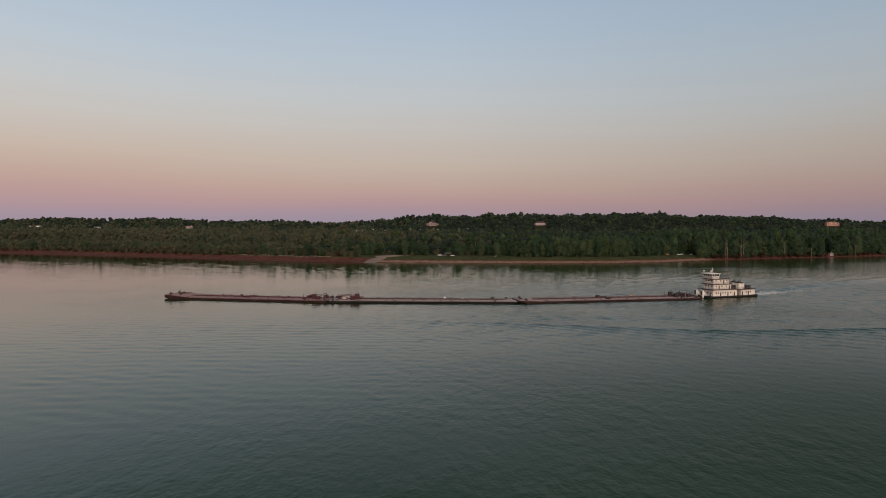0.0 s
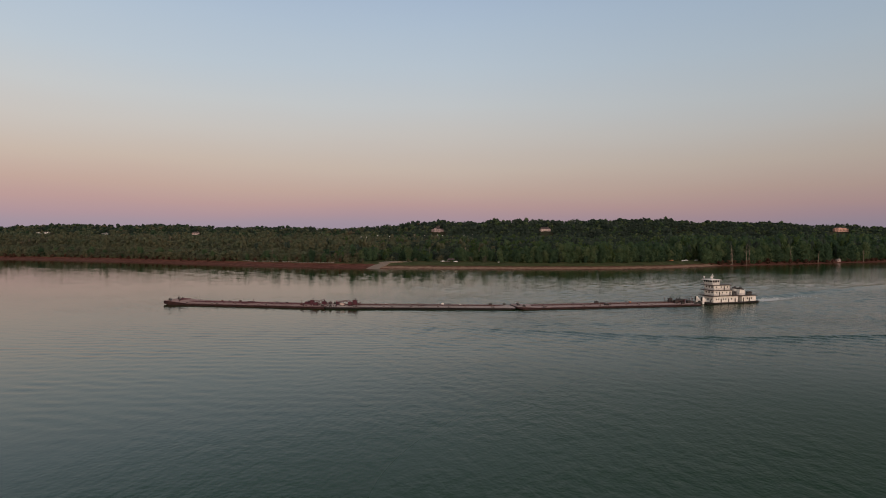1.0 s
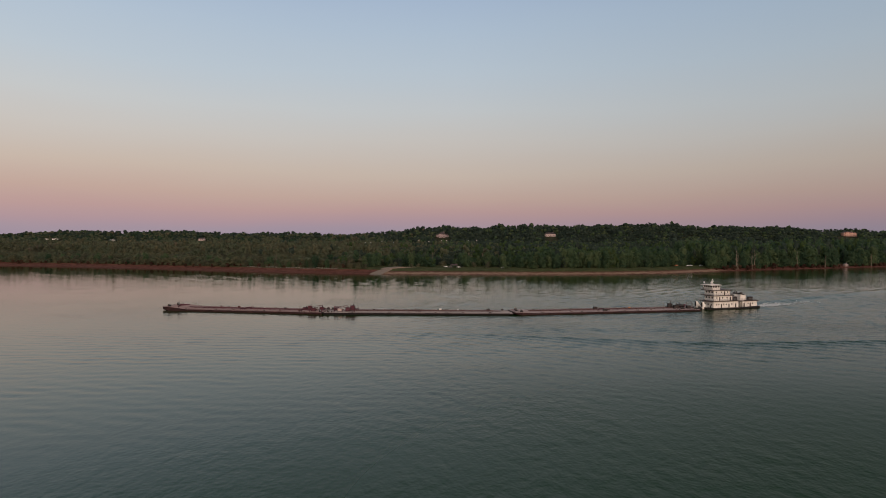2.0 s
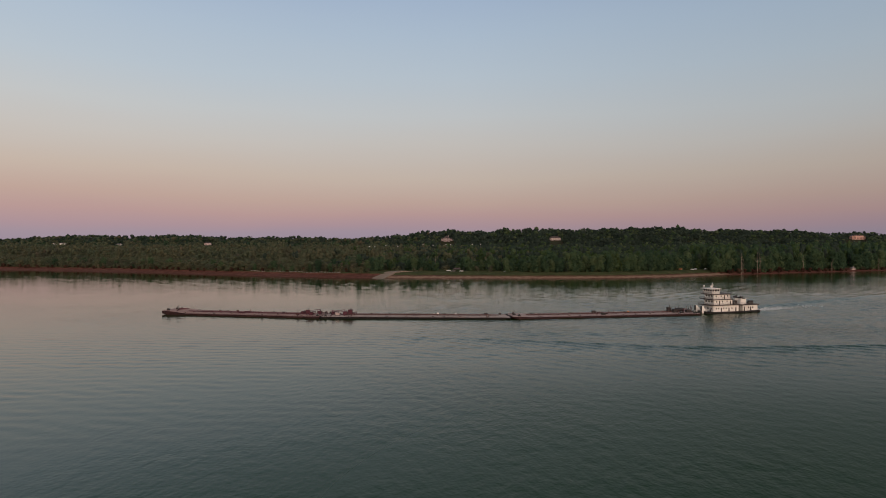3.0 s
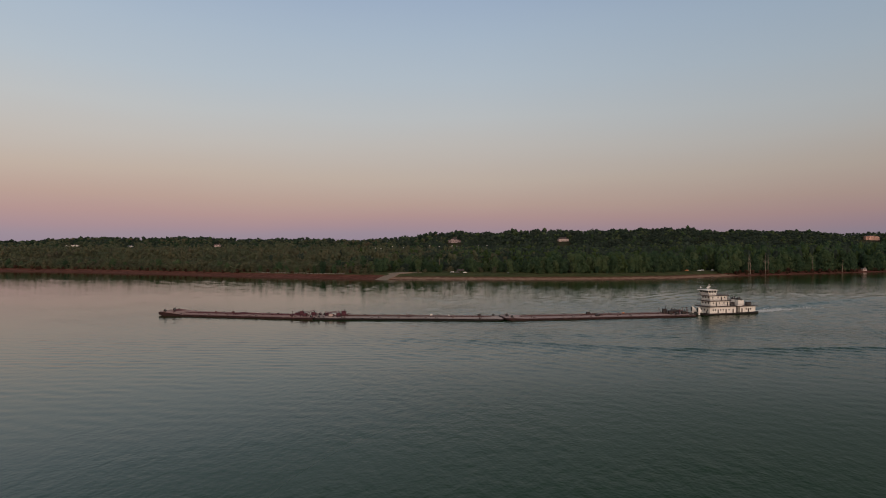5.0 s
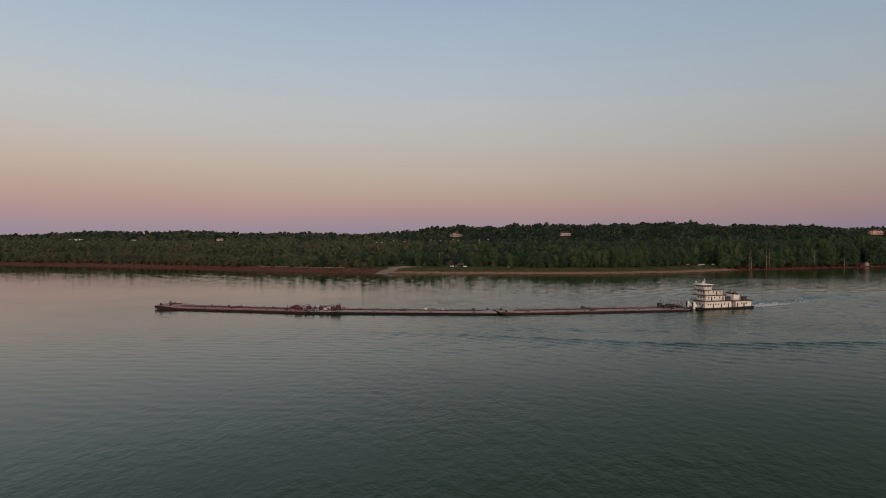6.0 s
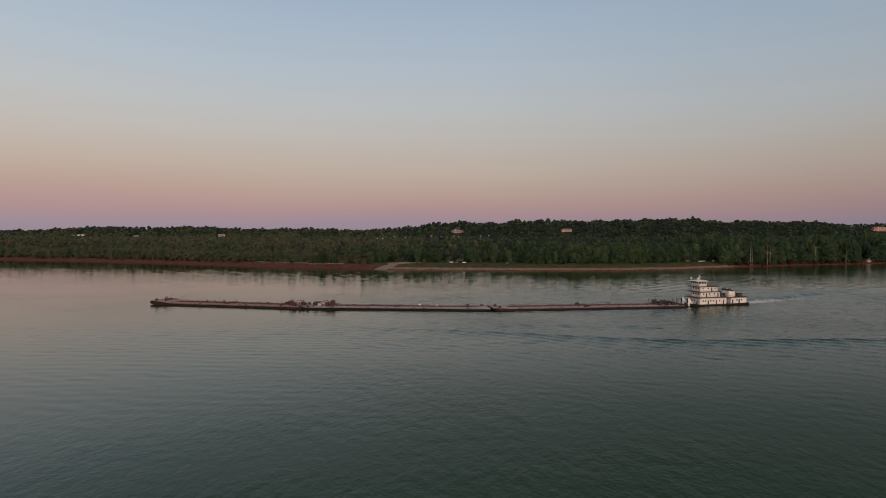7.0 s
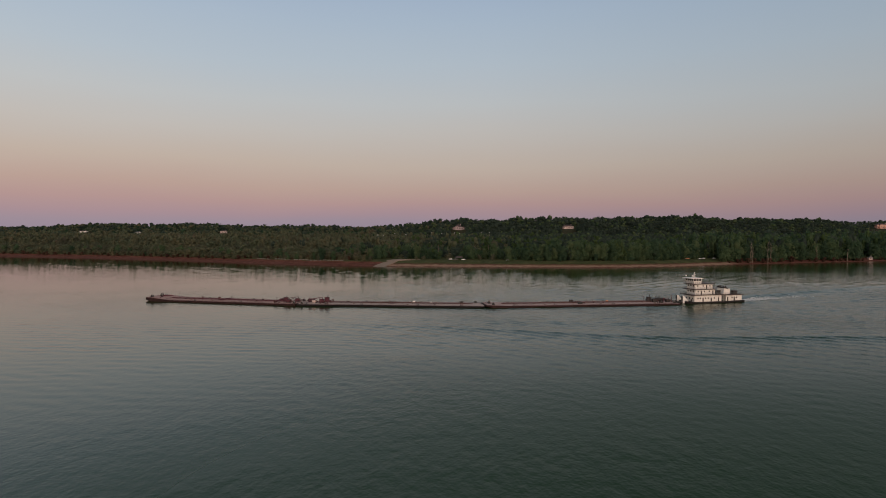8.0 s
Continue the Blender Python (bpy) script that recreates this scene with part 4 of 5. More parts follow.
L_end = (TOW[1] - TOW[0]).length
b1, L1 = barge(TOW[0], TOW[1], M_HULL_RED, M_DECK_RED, M_RED, "lead tank barge with rusty red deck and raked bow", 1.15, 1.0,
               pumps=((L_end - 10.5, 9.5, 2.2, 0.8, M_RED), (L_end - 7.0, 5.5, 1.6, 0.4, M_RED), (L_end - 4.5, 11, 1.6, 0.5, M_RED), (L_end - 14.0, 11.5, 1.2, 0.4, M_RED)),
               cranes=((L_end - 5, 12.5, 2.9, 6.0),), winches=((L_end - 2.2, 2.2), (L_end - 2.2, 14), (6, 8.1), (3.2, 4.0), (3.2, 12.2)),
               boxes=((L_end - 15, 6, 1.6, 1.2, 0.9, M_PIPE, "valve_box"), (L_end - 26, 12.5, 1.2, 1.0, 0.7, M_MACHINE, "valve_box"), (L_end * 0.42, 13.8, 1.1, 0.9, 0.8, M_PIPE, "tool_box"), (L_end * 0.3, 14.4, 0.9, 0.8, 0.7, M_PIPE, "tool_box")),
               vents=((L_end - 18, 13, 1.6), (L_end * 0.5, 14.3, 1.4)))
b2, L2 = barge(TOW[1], TOW[2], M_HULL_DARK, M_DECK, M_PIPE, "tank barge with grey-brown deck and black hull", 0.0, 17,
               pumps=((14.0, 9.5, 2.7, 0.7, M_RED), (12.0, 6.5, 2.0, 0.5, M_RED), (8.0, 6.0, 1.5, 0.5, M_DECK), (5.0, 10.5, 1.5, 0.4, M_RED)), cranes=((4.5, 8, 0.35, 7.0), (10.5, 12, 2.7, 6.0)),
               winches=((2.4, 2.2), (2.4, 14)), vents=((86, 5.5, 0.9), (47, 13.6, 1.1)),
               boxes=((6.2, 10.5, 1.8, 1.4, 1.1, M_DECK, "valve_box"), (86, 12.4, 1.7, 1.3, 1.0, M_MACHINE, "valve_box"), (93.5, 13.2, 1.3, 1.1, 1.0, M_MACHINE, "tool_box"), (60.5, 12.6, 1.2, 1.0, 0.9, M_WHITE, "storage_locker"), (70, 10.5, 1.0, 0.8, 0.7, M_WHITE, "storage_locker"), (25, 11.5, 1.0, 0.8, 0.7, M_MACHINE, "tool_box"), (45, 9.5, 1.2, 0.8, 0.6, M_MACHINE, "tool_box")))
L_end3 = (TOW[3] - TOW[2]).length
b3, L3 = barge(TOW[2], TOW[3], M_HULL_RED, M_DECK_PINK, M_PIPE, "aft tank barge with pinkish deck and deck pumps", 0.45, 1.0,
               pumps=((L_end3 - 14.0, 9.0, 2.7, 1.2, M_MACHINE), (L_end3 - 12.0, 6.5, 2.0, 0.9, M_MACHINE), (L_end3 - 7.0, 11.5, 1.9, 0.8, M_MACHINE), (L_end3 - 4.5, 6.0, 1.6, 0.9, M_MACHINE)), cranes=((L_end3 - 7.5, 5.5, 0.5, 4.5),),
               winches=((L_end3 - 2.6, 2.6), (L_end3 - 2.6, 13.6), (4.6, 3.4), (4.0, 11.5)), vents=((L_end3 - 1.6, 8.0, 3.4), (L_end3 - 2.6, 10.5, 3.0), (L_end3 - 3.2, 4.6, 2.8), (L_end3 - 15.5, 12.5, 2.6), (L_end3 * 0.55, 12.8, 1.4), (L_end3 * 0.58, 13.0, 1.2)),
               boxes=((49.5, 11.8, 1.9, 1.4, 1.4, M_MACHINE, "valve_box"), (51.5, 4.0, 2.0, 1.5, 0.9, M_MACHINE, "valve_box"), (70, 12.2, 1.0, 0.9, 0.8, M_ORANGE, "life_ring_box"), (L_end3 - 9.5, 4.0, 1.8, 1.2, 0.9, M_MACHINE, "tool_box"), (3.4, 8.3, 1.4, 1.0, 0.9, M_MACHINE, "tool_box")))

bm = B()                        # breakwater behind the bow, in two wings
for s0 in (-1, 1):
    solid(bm, [(7.2, 8.1, 1.6), (7.35, 8.1, 1.6), (7.2, 8.1, 2.75)], [(9.4, 8.1 + s0 * 5.6, 1.4), (9.55, 8.1 + s0 * 5.6, 1.4), (9.4, 8.1 + s0 * 5.6, 2.1)])
part("breakwater", bm, M_RED, b1, "low red breakwater plate")
for x, y in ((7.8, 6.2), (17.0, 9.0)):
    bm = B()
    rod(bm, (x, y, 0.8), (x, y, 4.4), 0.07, 0.05, 7)
    rod(bm, (x, y, 4.3), (x, y, 4.6), 0.13, sides=8)
    part("light_pole", bm, M_STEEL, b1)
bm = B()                        # diesel tank on saddles by the pumps
rod(bm, (L_end3 - 10.6, 9.0, 2.2), (L_end3 - 5.2, 9.0, 2.2), 0.75, sides=16)
for x in (L_end3 - 10.0, L_end3 - 5.9):
    box(bm, x - 0.15, x + 0.15, 8.4, 9.6, 0.8, 1.7, 0.03)
part("fuel_tank", bm, M_MACHINE, b3, "dark cylindrical fuel tank")
for bar, xs in ((b1, (L_end - 13.5, L_end - 8.2, L_end - 1.6)), (b2, (5.5, 12.2, 16.0))):
    for x in xs:                # stripping lines that loop over the deck by the pumps
        bm = B()
        rod(bm, (x, 2.6, 0.85), (x, 2.6, 1.9), 0.16, sides=9)
        rod(bm, (x, 2.6, 1.85), (x + 0.5, 7.0, 2.3), 0.16, sides=9)
        rod(bm, (x + 0.5, 7.0, 2.3), (x + 0.5, 12.6, 2.3), 0.16, sides=9)
        rod(bm, (x + 0.5, 12.6, 2.3), (x + 0.5, 13.4, 0.85), 0.16, sides=9)
        part("loop_pipe", bm, M_RED, bar)

# lashing wires across the joints
for (bar, length) in ((b1, L1), (b2, L2)):
    for y in (2.2, 5.0, BEAM - 5.0, BEAM - 2.2):
        bm = B()
        rod(bm, (length - 2.2, y, 1.7), (length + 3.4, y + (1.6 if y < 8 else -1.6), 1.6), 0.035, sides=5)
        part("lashing_wire", bm, M_MACHINE, bar)


# ---------------------------------------------------------------- towboat
def railing(parent, pts, z, h=1.0):
    """Posts and two rails along a line of deck-edge points."""
    bm = B()
    for (xa, ya), (xb, yb) in zip(pts, pts[1:]):
        k = max(1, round(math.hypot(xb - xa, yb - ya) / 1.5))
        for i in range(k + 1):
            x, y = xa + (xb - xa) * i / k, ya + (yb - ya) * i / k
            rod(bm, (x, y, z - 0.02), (x, y, z + h), 0.035, sides=5)
        for f in (0.35, 0.68, 1.0):
            rod(bm, (xa, ya, z + h * f), (xb, yb, z + h * f), 0.03, sides=5)
    return part("railing", bm, M_STEEL, parent)


def window(parent, x, y, z, w, h, face, mat=None):
    """A framed pane on a wall that faces -y (near), +y (far) or -x (forward)."""
    t = 0.06
    bm, g = B(), B()
    if face in "nf":
        s = -1 if face == "n" else 1
        ya, yb = sorted((y - s * 0.02, y + s * t))
        for x0, x1, z0, z1 in ((x - w / 2 - 0.07, x - w / 2, z - h / 2, z + h / 2), (x + w / 2, x + w / 2 + 0.07, z - h / 2, z + h / 2),
                               (x - w / 2 - 0.07, x + w / 2 + 0.07, z + h / 2, z + h / 2 + 0.07), (x - w / 2 - 0.07, x + w / 2 + 0.07, z - h / 2 - 0.07, z - h / 2)):
            box(bm, x0, x1, ya, yb, z0, z1)
        ga, gb_ = sorted((y - s * 0.02, y + s * 0.025))
        box(g, x - w / 2, x + w / 2, ga, gb_, z - h / 2, z + h / 2)
    else:
        for y0, y1, z0, z1 in ((y - w / 2 - 0.07, y - w / 2, z - h / 2, z + h / 2), (y + w / 2, y + w / 2 + 0.07, z - h / 2, z + h / 2),
                               (y - w / 2 - 0.07, y + w / 2 + 0.07, z + h / 2, z + h / 2 + 0.07), (y - w / 2 - 0.07, y + w / 2 + 0.07, z - h / 2 - 0.07, z - h / 2)):
            box(bm, x - t, x + 0.02, y0, y1, z0, z1)
        box(g, x - 0.025, x + 0.02, y - w / 2, y + w / 2, z - h / 2, z + h / 2)
    f = part("window_frame", bm, mat or M_WHITE, parent)
    part("pane", g, M_GLASS, f)
    return f


def ship_door(parent, x, y, z, w=0.85, h=1.95, face="n"):
    bm = B()
    s = -1 if face == "n" else 1
    ya, yb = sorted((y - s * 0.02, y + s * 0.06))
    box(bm, x - w / 2, x + w / 2, ya, yb, z, z + h, 0.02)
    d = part("door", bm, M_TRIM, parent, "dark brown steel door")
    bm = B()
    ya, yb = sorted((y + s * 0.05, y + s * 0.12))
    box(bm, x + w * 0.28, x + w * 0.4, ya, yb, z + 0.95, z + 1.05)
    part("door_handle", bm, M_STEEL, d)
    return d


def tier(parent, x0, x1, y0, y1, z0, h, over=0.8, fore=0.8):
    """One storey: its walls, and the brown-edged deck that covers it."""
    bm = B()
    box(bm, x0, x1, y0, y1, z0, z0 + h, 0.08)
    w = part("deckhouse", bm, M_WHITE, parent)
    bm = B()
    box(bm, x0 - fore, x1 + 0.5, y0 - over, y1 + over, z0 + h - 0.14, z0 + h + 0.16, 0.04)
    part("deck_slab", bm, M_TRIM, parent)
    return w


d4 = TOW[4] - TOW[3]
boat = empty("towboat", Matrix.Translation((144.0, 321.2, 0)) @ pose(0, 0, 0, 0, 0, 16.5) @ Matrix.Diagonal((0.91, 0.93, 1.06, 1)),
             label="white four-deck river towboat with black hull pushing barges", category="towboat")
BL, BW = d4.length - 0.4, 11.4
bm = B()
ring = lambda x, zb, zt, ins: [(x, ins, zt), (x, ins, zb + 0.4), (x, ins + 0.5, zb), (x, BW - ins - 0.5, zb), (x, BW - ins, zb + 0.4), (x, BW - ins, zt)]
st = [ring(0.4, 0.1, 1.4, 0.9), ring(2.5, -1.0, 1.2, 0.1), ring(7, -2.2, 0.85, 0), ring(12, -2.4, 0.7, 0), ring(24, -2.4, 0.75, 0), ring(BL - 6, -2.4, 1.0, 0), ring(BL - 2, -1.2, 1.1, 0.1), ring(BL, -0.4, 1.15, 0.7)]
rows = [[bm.verts.new(p) for p in r] for r in st]
for a, b in zip(rows, rows[1:]):
    for i in range(6):
        bm.faces.new((a[i], a[(i + 1) % 6], b[(i + 1) % 6], b[i]))
bm.faces.new(rows[0][::-1])
bm.faces.new(rows[-1])
bmesh.ops.recalc_face_normals(bm, faces=bm.faces)
part("hull", bm, M_HULL_DARK, boat, "black painted steel hull")
for y in (0.0, BW):
    bm = B()
    rod(bm, (3, y, 0.5), (BL - 2, y, 0.6), 0.12, sides=8)
    part("rub_rail", bm, M_RUBBER, boat)
bm = B()
box(bm, 2.6, BL - 0.6, 0.25, BW - 0.25, 0.66, 0.84, 0.03)
part("main_deck", bm, M_TRIM, boat)
for y in (2.4, 7.6):            # push knees against the barge
    bm = B()
    solid(bm, [(-0.9, y, 0.2), (-0.9, y, 4.1), (-0.1, y, 4.1), (2.9, y, 1.2), (2.9, y, 0.2)], [(-0.9, y + 1.3, 0.2), (-0.9, y + 1.3, 4.1), (-0.1, y + 1.3, 4.1), (2.9, y + 1.3, 1.2), (2.9, y + 1.3, 0.2)])
    k = part("push_knee", bm, M_WHITE, boat, "white push knee")
    bm = B()
    box(bm, -1.15, -0.88, y + 0.1, y + 1.2, 1.6, 4.0, 0.05)
    box(bm, -4.6, -0.88, y + 0.1, y + 1.2, 0.3, 1.25, 0.05)
    part("fender", bm, M_RUBBER, k)
bm = B()
box(bm, 0.9, 1.15, 0.9, BW - 0.9, 1.1, 2.2, 0.04)
part("bulwark", bm, M_WHITE, boat)
for y in (1.8, BW - 1.8):
    bm = B()
    rod(bm, (4.6, y, 0.8), (4.6, y, 2.1), 0.4, 0.28, 12)
    rod(bm, (4.6, y, 2.1), (4.6, y, 2.25), 0.45, sides=12)
    part("capstan", bm, M_MACHINE, boat)

Z1, H1, H2, H3, H4 = 0.84, 3.5, 2.75, 2.6, 2.6
Z2, Z3, Z4 = Z1 + H1 + 0.16, Z1 + H1 + H2 + 0.32, Z1 + H1 + H2 + H3 + 0.48
t1 = tier(boat, 6.4, 25.6, 1.3, BW - 1.3, Z1, H1, 1.1, 2.6)
t2 = tier(boat, 7.2, 21.2, 1.7, BW - 1.7, Z2, H2, 1.0, 2.2)
t3 = tier(boat, 7.2, 19.8, 1.9, BW - 1.9, Z3, H3, 0.9, 2.2)
for x in (8.8, 10.4, 14.2, 16.0, 20.4):
    window(t1, x, 1.3, Z1 + 1.75, 0.75, 0.8, "n")
    window(t1, x, BW - 1.3, Z1 + 1.75, 0.75, 0.8, "f")
for x in (12.4, 18.2, 23.4):
    ship_door(t1, x, 1.3, Z1 + 0.05)
for x in (9.2, 13.6, 17.0):
    window(t2, x, 1.7, Z2 + 1.6, 0.75, 0.75, "n")
    window(t2, x, BW - 1.7, Z2 + 1.6, 0.75, 0.75, "f")
for x in (11.4, 19.6):
    ship_door(t2, x, 1.7, Z2 + 0.05)
for x in (9.0, 12.8, 17.6):
    window(t3, x, 1.9, Z3 + 1.6, 0.75, 0.75, "n")
    window(t3, x, BW - 1.9, Z3 + 1.6, 0.75, 0.75, "f")
ship_door(t3, 15.2, 1.9, Z3 + 0.05)
for t, x, ys, zz in ((t1, 6.4, 1.3, Z1), (t2, 7.2, 1.7, Z2), (t3, 7.2, 1.9, Z3)):
    for k in (0.2, 0.5, 0.8):
        window(t, x, ys + (BW - 2 * ys) * k, zz + 1.65, 1.1, 0.9, "w")
railing(boat, [(3.9, 0.3), (3.9, BW - 0.3)], Z2)
railing(boat, [(3.9, 0.3), (BL - 0.8, 0.4)], Z2)
railing(boat, [(3.9, BW - 0.3), (BL - 0.8, BW - 0.4)], Z2)
railing(boat, [(21.6, 0.8), (5.1, 0.8), (5.1, BW - 0.8), (21.6, BW - 0.8), (21.6, 0.8)], Z3)
railing(boat, [(20.2, 1.1), (5.1, 1.1), (5.1, BW - 1.1), (20.2, BW - 1.1), (20.2, 1.1)], Z4)

# pilothouse: slanted front, window band all round, wide roof
bm = B()
solid(bm, [(6.6, 2.2, Z4), (11.8, 2.2, Z4), (11.8, BW - 2.2, Z4), (6.6, BW - 2.2, Z4)], [(6.2, 2.1, Z4 + 1.35), (11.8, 2.1, Z4 + 1.35), (11.8, BW - 2.1, Z4 + 1.35), (6.2, BW - 2.1, Z4 + 1.35)])
pil = part("pilothouse", bm, M_WHITE, boat, "white pilothouse with a window band")
bm = B()
solid(bm, [(6.25, 2.15, Z4 + 1.35), (11.7, 2.15, Z4 + 1.35), (11.7, BW - 2.15, Z4 + 1.35), (6.25, BW - 2.15, Z4 + 1.35)], [(5.85, 2.0, Z4 + 2.55), (11.7, 2.0, Z4 + 2.55), (11.7, BW - 2.0, Z4 + 2.55), (5.85, BW - 2.0, Z4 + 2.55)])
part("window_band", bm, M_GLASS, pil, "dark glazed band")
for x in (6.05, 7.9, 9.8, 11.7):
    for y in (2.03, BW - 2.03):
        bm = B()
        box(bm, x - 0.16, x + 0.16, y - 0.1, y + 0.1, Z4 + 1.3, Z4 + 2.6, 0.02)
        part("mullion", bm, M_WHITE, pil)
for y in (4.0, 5.7, 7.4):
    bm = B()
    box(bm, 5.85, 6.2, y - 0.09, y + 0.09, Z4 + 1.3, Z4 + 2.6, 0.02)
    part("mullion", bm, M_WHITE, pil)
bm = B()
box(bm, 4.3, 12.6, 1.3, BW - 1.3, Z4 + 2.55, Z4 + 2.83, 0.1)
box(bm, 4.9, 12.0, 2.1, BW - 1.9, Z4 + 2.81, Z4 + 2.97, 0.06)
part("roof", bm, M_WHITE, pil)
ZR = Z4 + 2.95
bm = B()
rod(bm, (9.6, BW / 2, ZR), (9.6, BW / 2, ZR + 2.6), 0.13, 0.1, 9)
rod(bm, (9.6, BW / 2, ZR + 2.4), (9.6, BW / 2, ZR + 2.8), 0.24, sides=9)
rod(bm, (9.6, BW / 2 - 1.2, ZR + 1.9), (9.6, BW / 2 + 1.2, ZR + 1.9), 0.05, sides=6)
rod(bm, (9.6, BW / 2, ZR + 1.2), (10.6, BW / 2, ZR), 0.05, sides=6)
mast = part("mast", bm, M_WHITE, boat)
bm = B()
box(bm, 8.5, 10.7, BW / 2 - 0.12, BW / 2 + 0.12, ZR + 1.35, ZR + 1.55, 0.04)
part("radar_bar", bm, M_WHITE, mast)
for x, y in ((6.2, 2.6), (6.2, BW - 2.6), (7.4, 4.4)):
    bm = B()
    rod(bm, (x, y, ZR - 0.05), (x, y, ZR + 0.7), 0.07, sides=7)
    rod(bm, (x - 0.45, y, ZR + 1.0), (x + 0.35, y, ZR + 1.0), 0.42, 0.3, 12)
    part("searchlight", bm, M_WHITE, boat)
for x, y, h in ((10.9, 3.4, 2.4), (11.6, 8.0, 3.2), (8.0, 8.6, 1.8)):
    bm = B()
    rod(bm, (x, y, ZR - 0.05), (x, y, ZR + h), 0.04, 0.015, 6)
    part("whip_aerial", bm, M_STEEL, boat)

# engine house aft, with its open passage, stacks and deck gear
t5 = tier(boat, 29.0, BL - 1.4, 1.5, BW - 1.5, Z1, H1 - 0.25, 1.0, 3.4)
for x in (33.4, 36.6):
    window(t5, x, 1.5, Z1 + 1.75, 0.9, 0.8, "n")
for x in (30.2, 35.0):
    ship_door(t5, x, 1.5, Z1 + 0.05, 0.95, 2.1)
for x in (26.6, 28.2):
    for y in (0.7, BW - 0.7):
        bm = B()
        rod(bm, (x, y, Z1), (x, y, Z1 + H1 - 0.3), 0.09, sides=8)
        part("pillar", bm, M_WHITE, boat)
for y in (2.7, BW - 4.5):
    bm = B()
    solid(bm, [(28.0, y, Z2 - 0.4), (31.4, y, Z2 - 0.4), (31.4, y + 1.8, Z2 - 0.4), (28.0, y + 1.8, Z2 - 0.4)], [(28.6, y, Z2 + 3.0), (31.2, y, Z2 + 2.6), (31.2, y + 1.8, Z2 + 2.6), (28.6, y + 1.8, Z2 + 3.0)])
    s = part("stack", bm, M_WHITE, boat, "white exhaust stack")
    bm = B()
    solid(bm, [(28.4, y - 0.15, Z2 + 2.95), (31.4, y - 0.15, Z2 + 2.5), (31.4, y + 1.95, Z2 + 2.5), (28.4, y + 1.95, Z2 + 2.95)], [(28.4, y - 0.15, Z2 + 3.7), (31.4, y - 0.15, Z2 + 3.1), (31.4, y + 1.95, Z2 + 3.1), (28.4, y + 1.95, Z2 + 3.7)])
    for x in (29.0, 30.3):
        rod(bm, (x, y + 0.9, Z2 + 3.2), (x + 0.3, y + 0.9, Z2 + 4.2), 0.3, sides=10)
    part("stack_cap", bm, M_MACHINE, s)
for x, y, w, dpt, h, mat, nm in ((33.3, 4.6, 1.6, 1.2, 2.4, M_WHITE, "ventilator_box"), (33.8, 8.0, 1.8, 1.2, 1.6, M_WHITE, "ventilator_box"), (25.0, 4.0, 2.8, 1.8, 1.7, M_MACHINE, "deck_locker"), (36.6, 3.4, 3.2, 1.6, 1.5, M_MACHINE, "deck_locker"), (36.8, 8.2, 2.0, 1.2, 1.0, M_MACHINE, "deck_locker")):
    bm = B()
    box(bm, x - w / 2, x + w / 2, y - dpt / 2, y + dpt / 2, Z2 - 0.3, Z2 + h, 0.1)
    box(bm, x - w / 2 - 0.08, x + w / 2 + 0.08, y - dpt / 2 - 0.08, y + dpt / 2 + 0.08, Z2 + h - 0.02, Z2 + h + 0.1, 0.04)
    part(nm, bm, mat, boat)
bm = B()                        # skiff on chocks
solid(bm, [(22.9, 8.2, Z2 + 0.75), (23.6, 7.6, Z2 + 0.1), (26.6, 7.6, Z2 + 0.1), (27.2, 7.7, Z2 + 0.75)], [(22.9, 8.5, Z2 + 0.75), (23.6, 9.2, Z2 + 0.1), (26.6, 9.2, Z2 + 0.1), (27.2, 9.1, Z2 + 0.75)])
part("skiff", bm, M_STEEL, boat, "grey aluminium skiff")
for (xa, za), (xb, zb) in (((22.4, Z2), (20.4, Z3)), ((20.0, Z3), (18.2, Z4)), ((27.6, Z1), (26.0, Z2))):
    bm = B()
    y = 1.0 if za > 2 else 1.6
    for dy in (-0.4, 0.4):
        rod(bm, (xa, y + dy, za), (xb, y + dy, zb), 0.06, sides=5)
    for i in range(1, 11):
        f = i / 11
        box(bm, xa + (xb - xa) * f - 0.12, xa + (xb - xa) * f + 0.12, y - 0.4, y + 0.4, za + (zb - za) * f - 0.02, za + (zb - za) * f + 0.02)
    part("stairs", bm, M_STEEL, boat)
for x in (9, 16, 23, 30, 36):    # tyres on the near and far sides
    for y in (-0.12, BW + 0.12):
        bm = B()
        k = 12
        tube = []
        for i in range(k):
            a = 2 * math.pi * i / k
            tube.append((x + 0.42 * math.cos(a), 0.42 * math.sin(a)))
        for i in range(k):
            (xa, za), (xb, zb) = tube[i], tube[(i + 1) % k]
            rod(bm, (xa, y, 0.42 + za * 0.8), (xb, y, 0.42 + zb * 0.8), 0.13, sides=6)
        part("tyre_fender", bm, M_RUBBER, boat)
bm = B()
rod(bm, (BL - 0.9, BW / 2, Z1), (BL - 0.9, BW / 2, Z1 + 4.6), 0.05, 0.03, 6)
part("stern_light_pole", bm, M_STEEL, boat)

# ---------------------------------------------------------------- propeller wash
g = np.random.default_rng(3)
base = boat.matrix_world @ Vector((BL, BW / 2, 0))


def wash(u):
    """The middle line of the wash, which swings out astern, and its side direction."""
    d_ = Vector((1, 0.5, 0)).normalized()
    return Vector((base.x + u, base.y + 2.0 + 0.50 * u, 0)), d_, Vector((-d_.y, d_.x, 0))


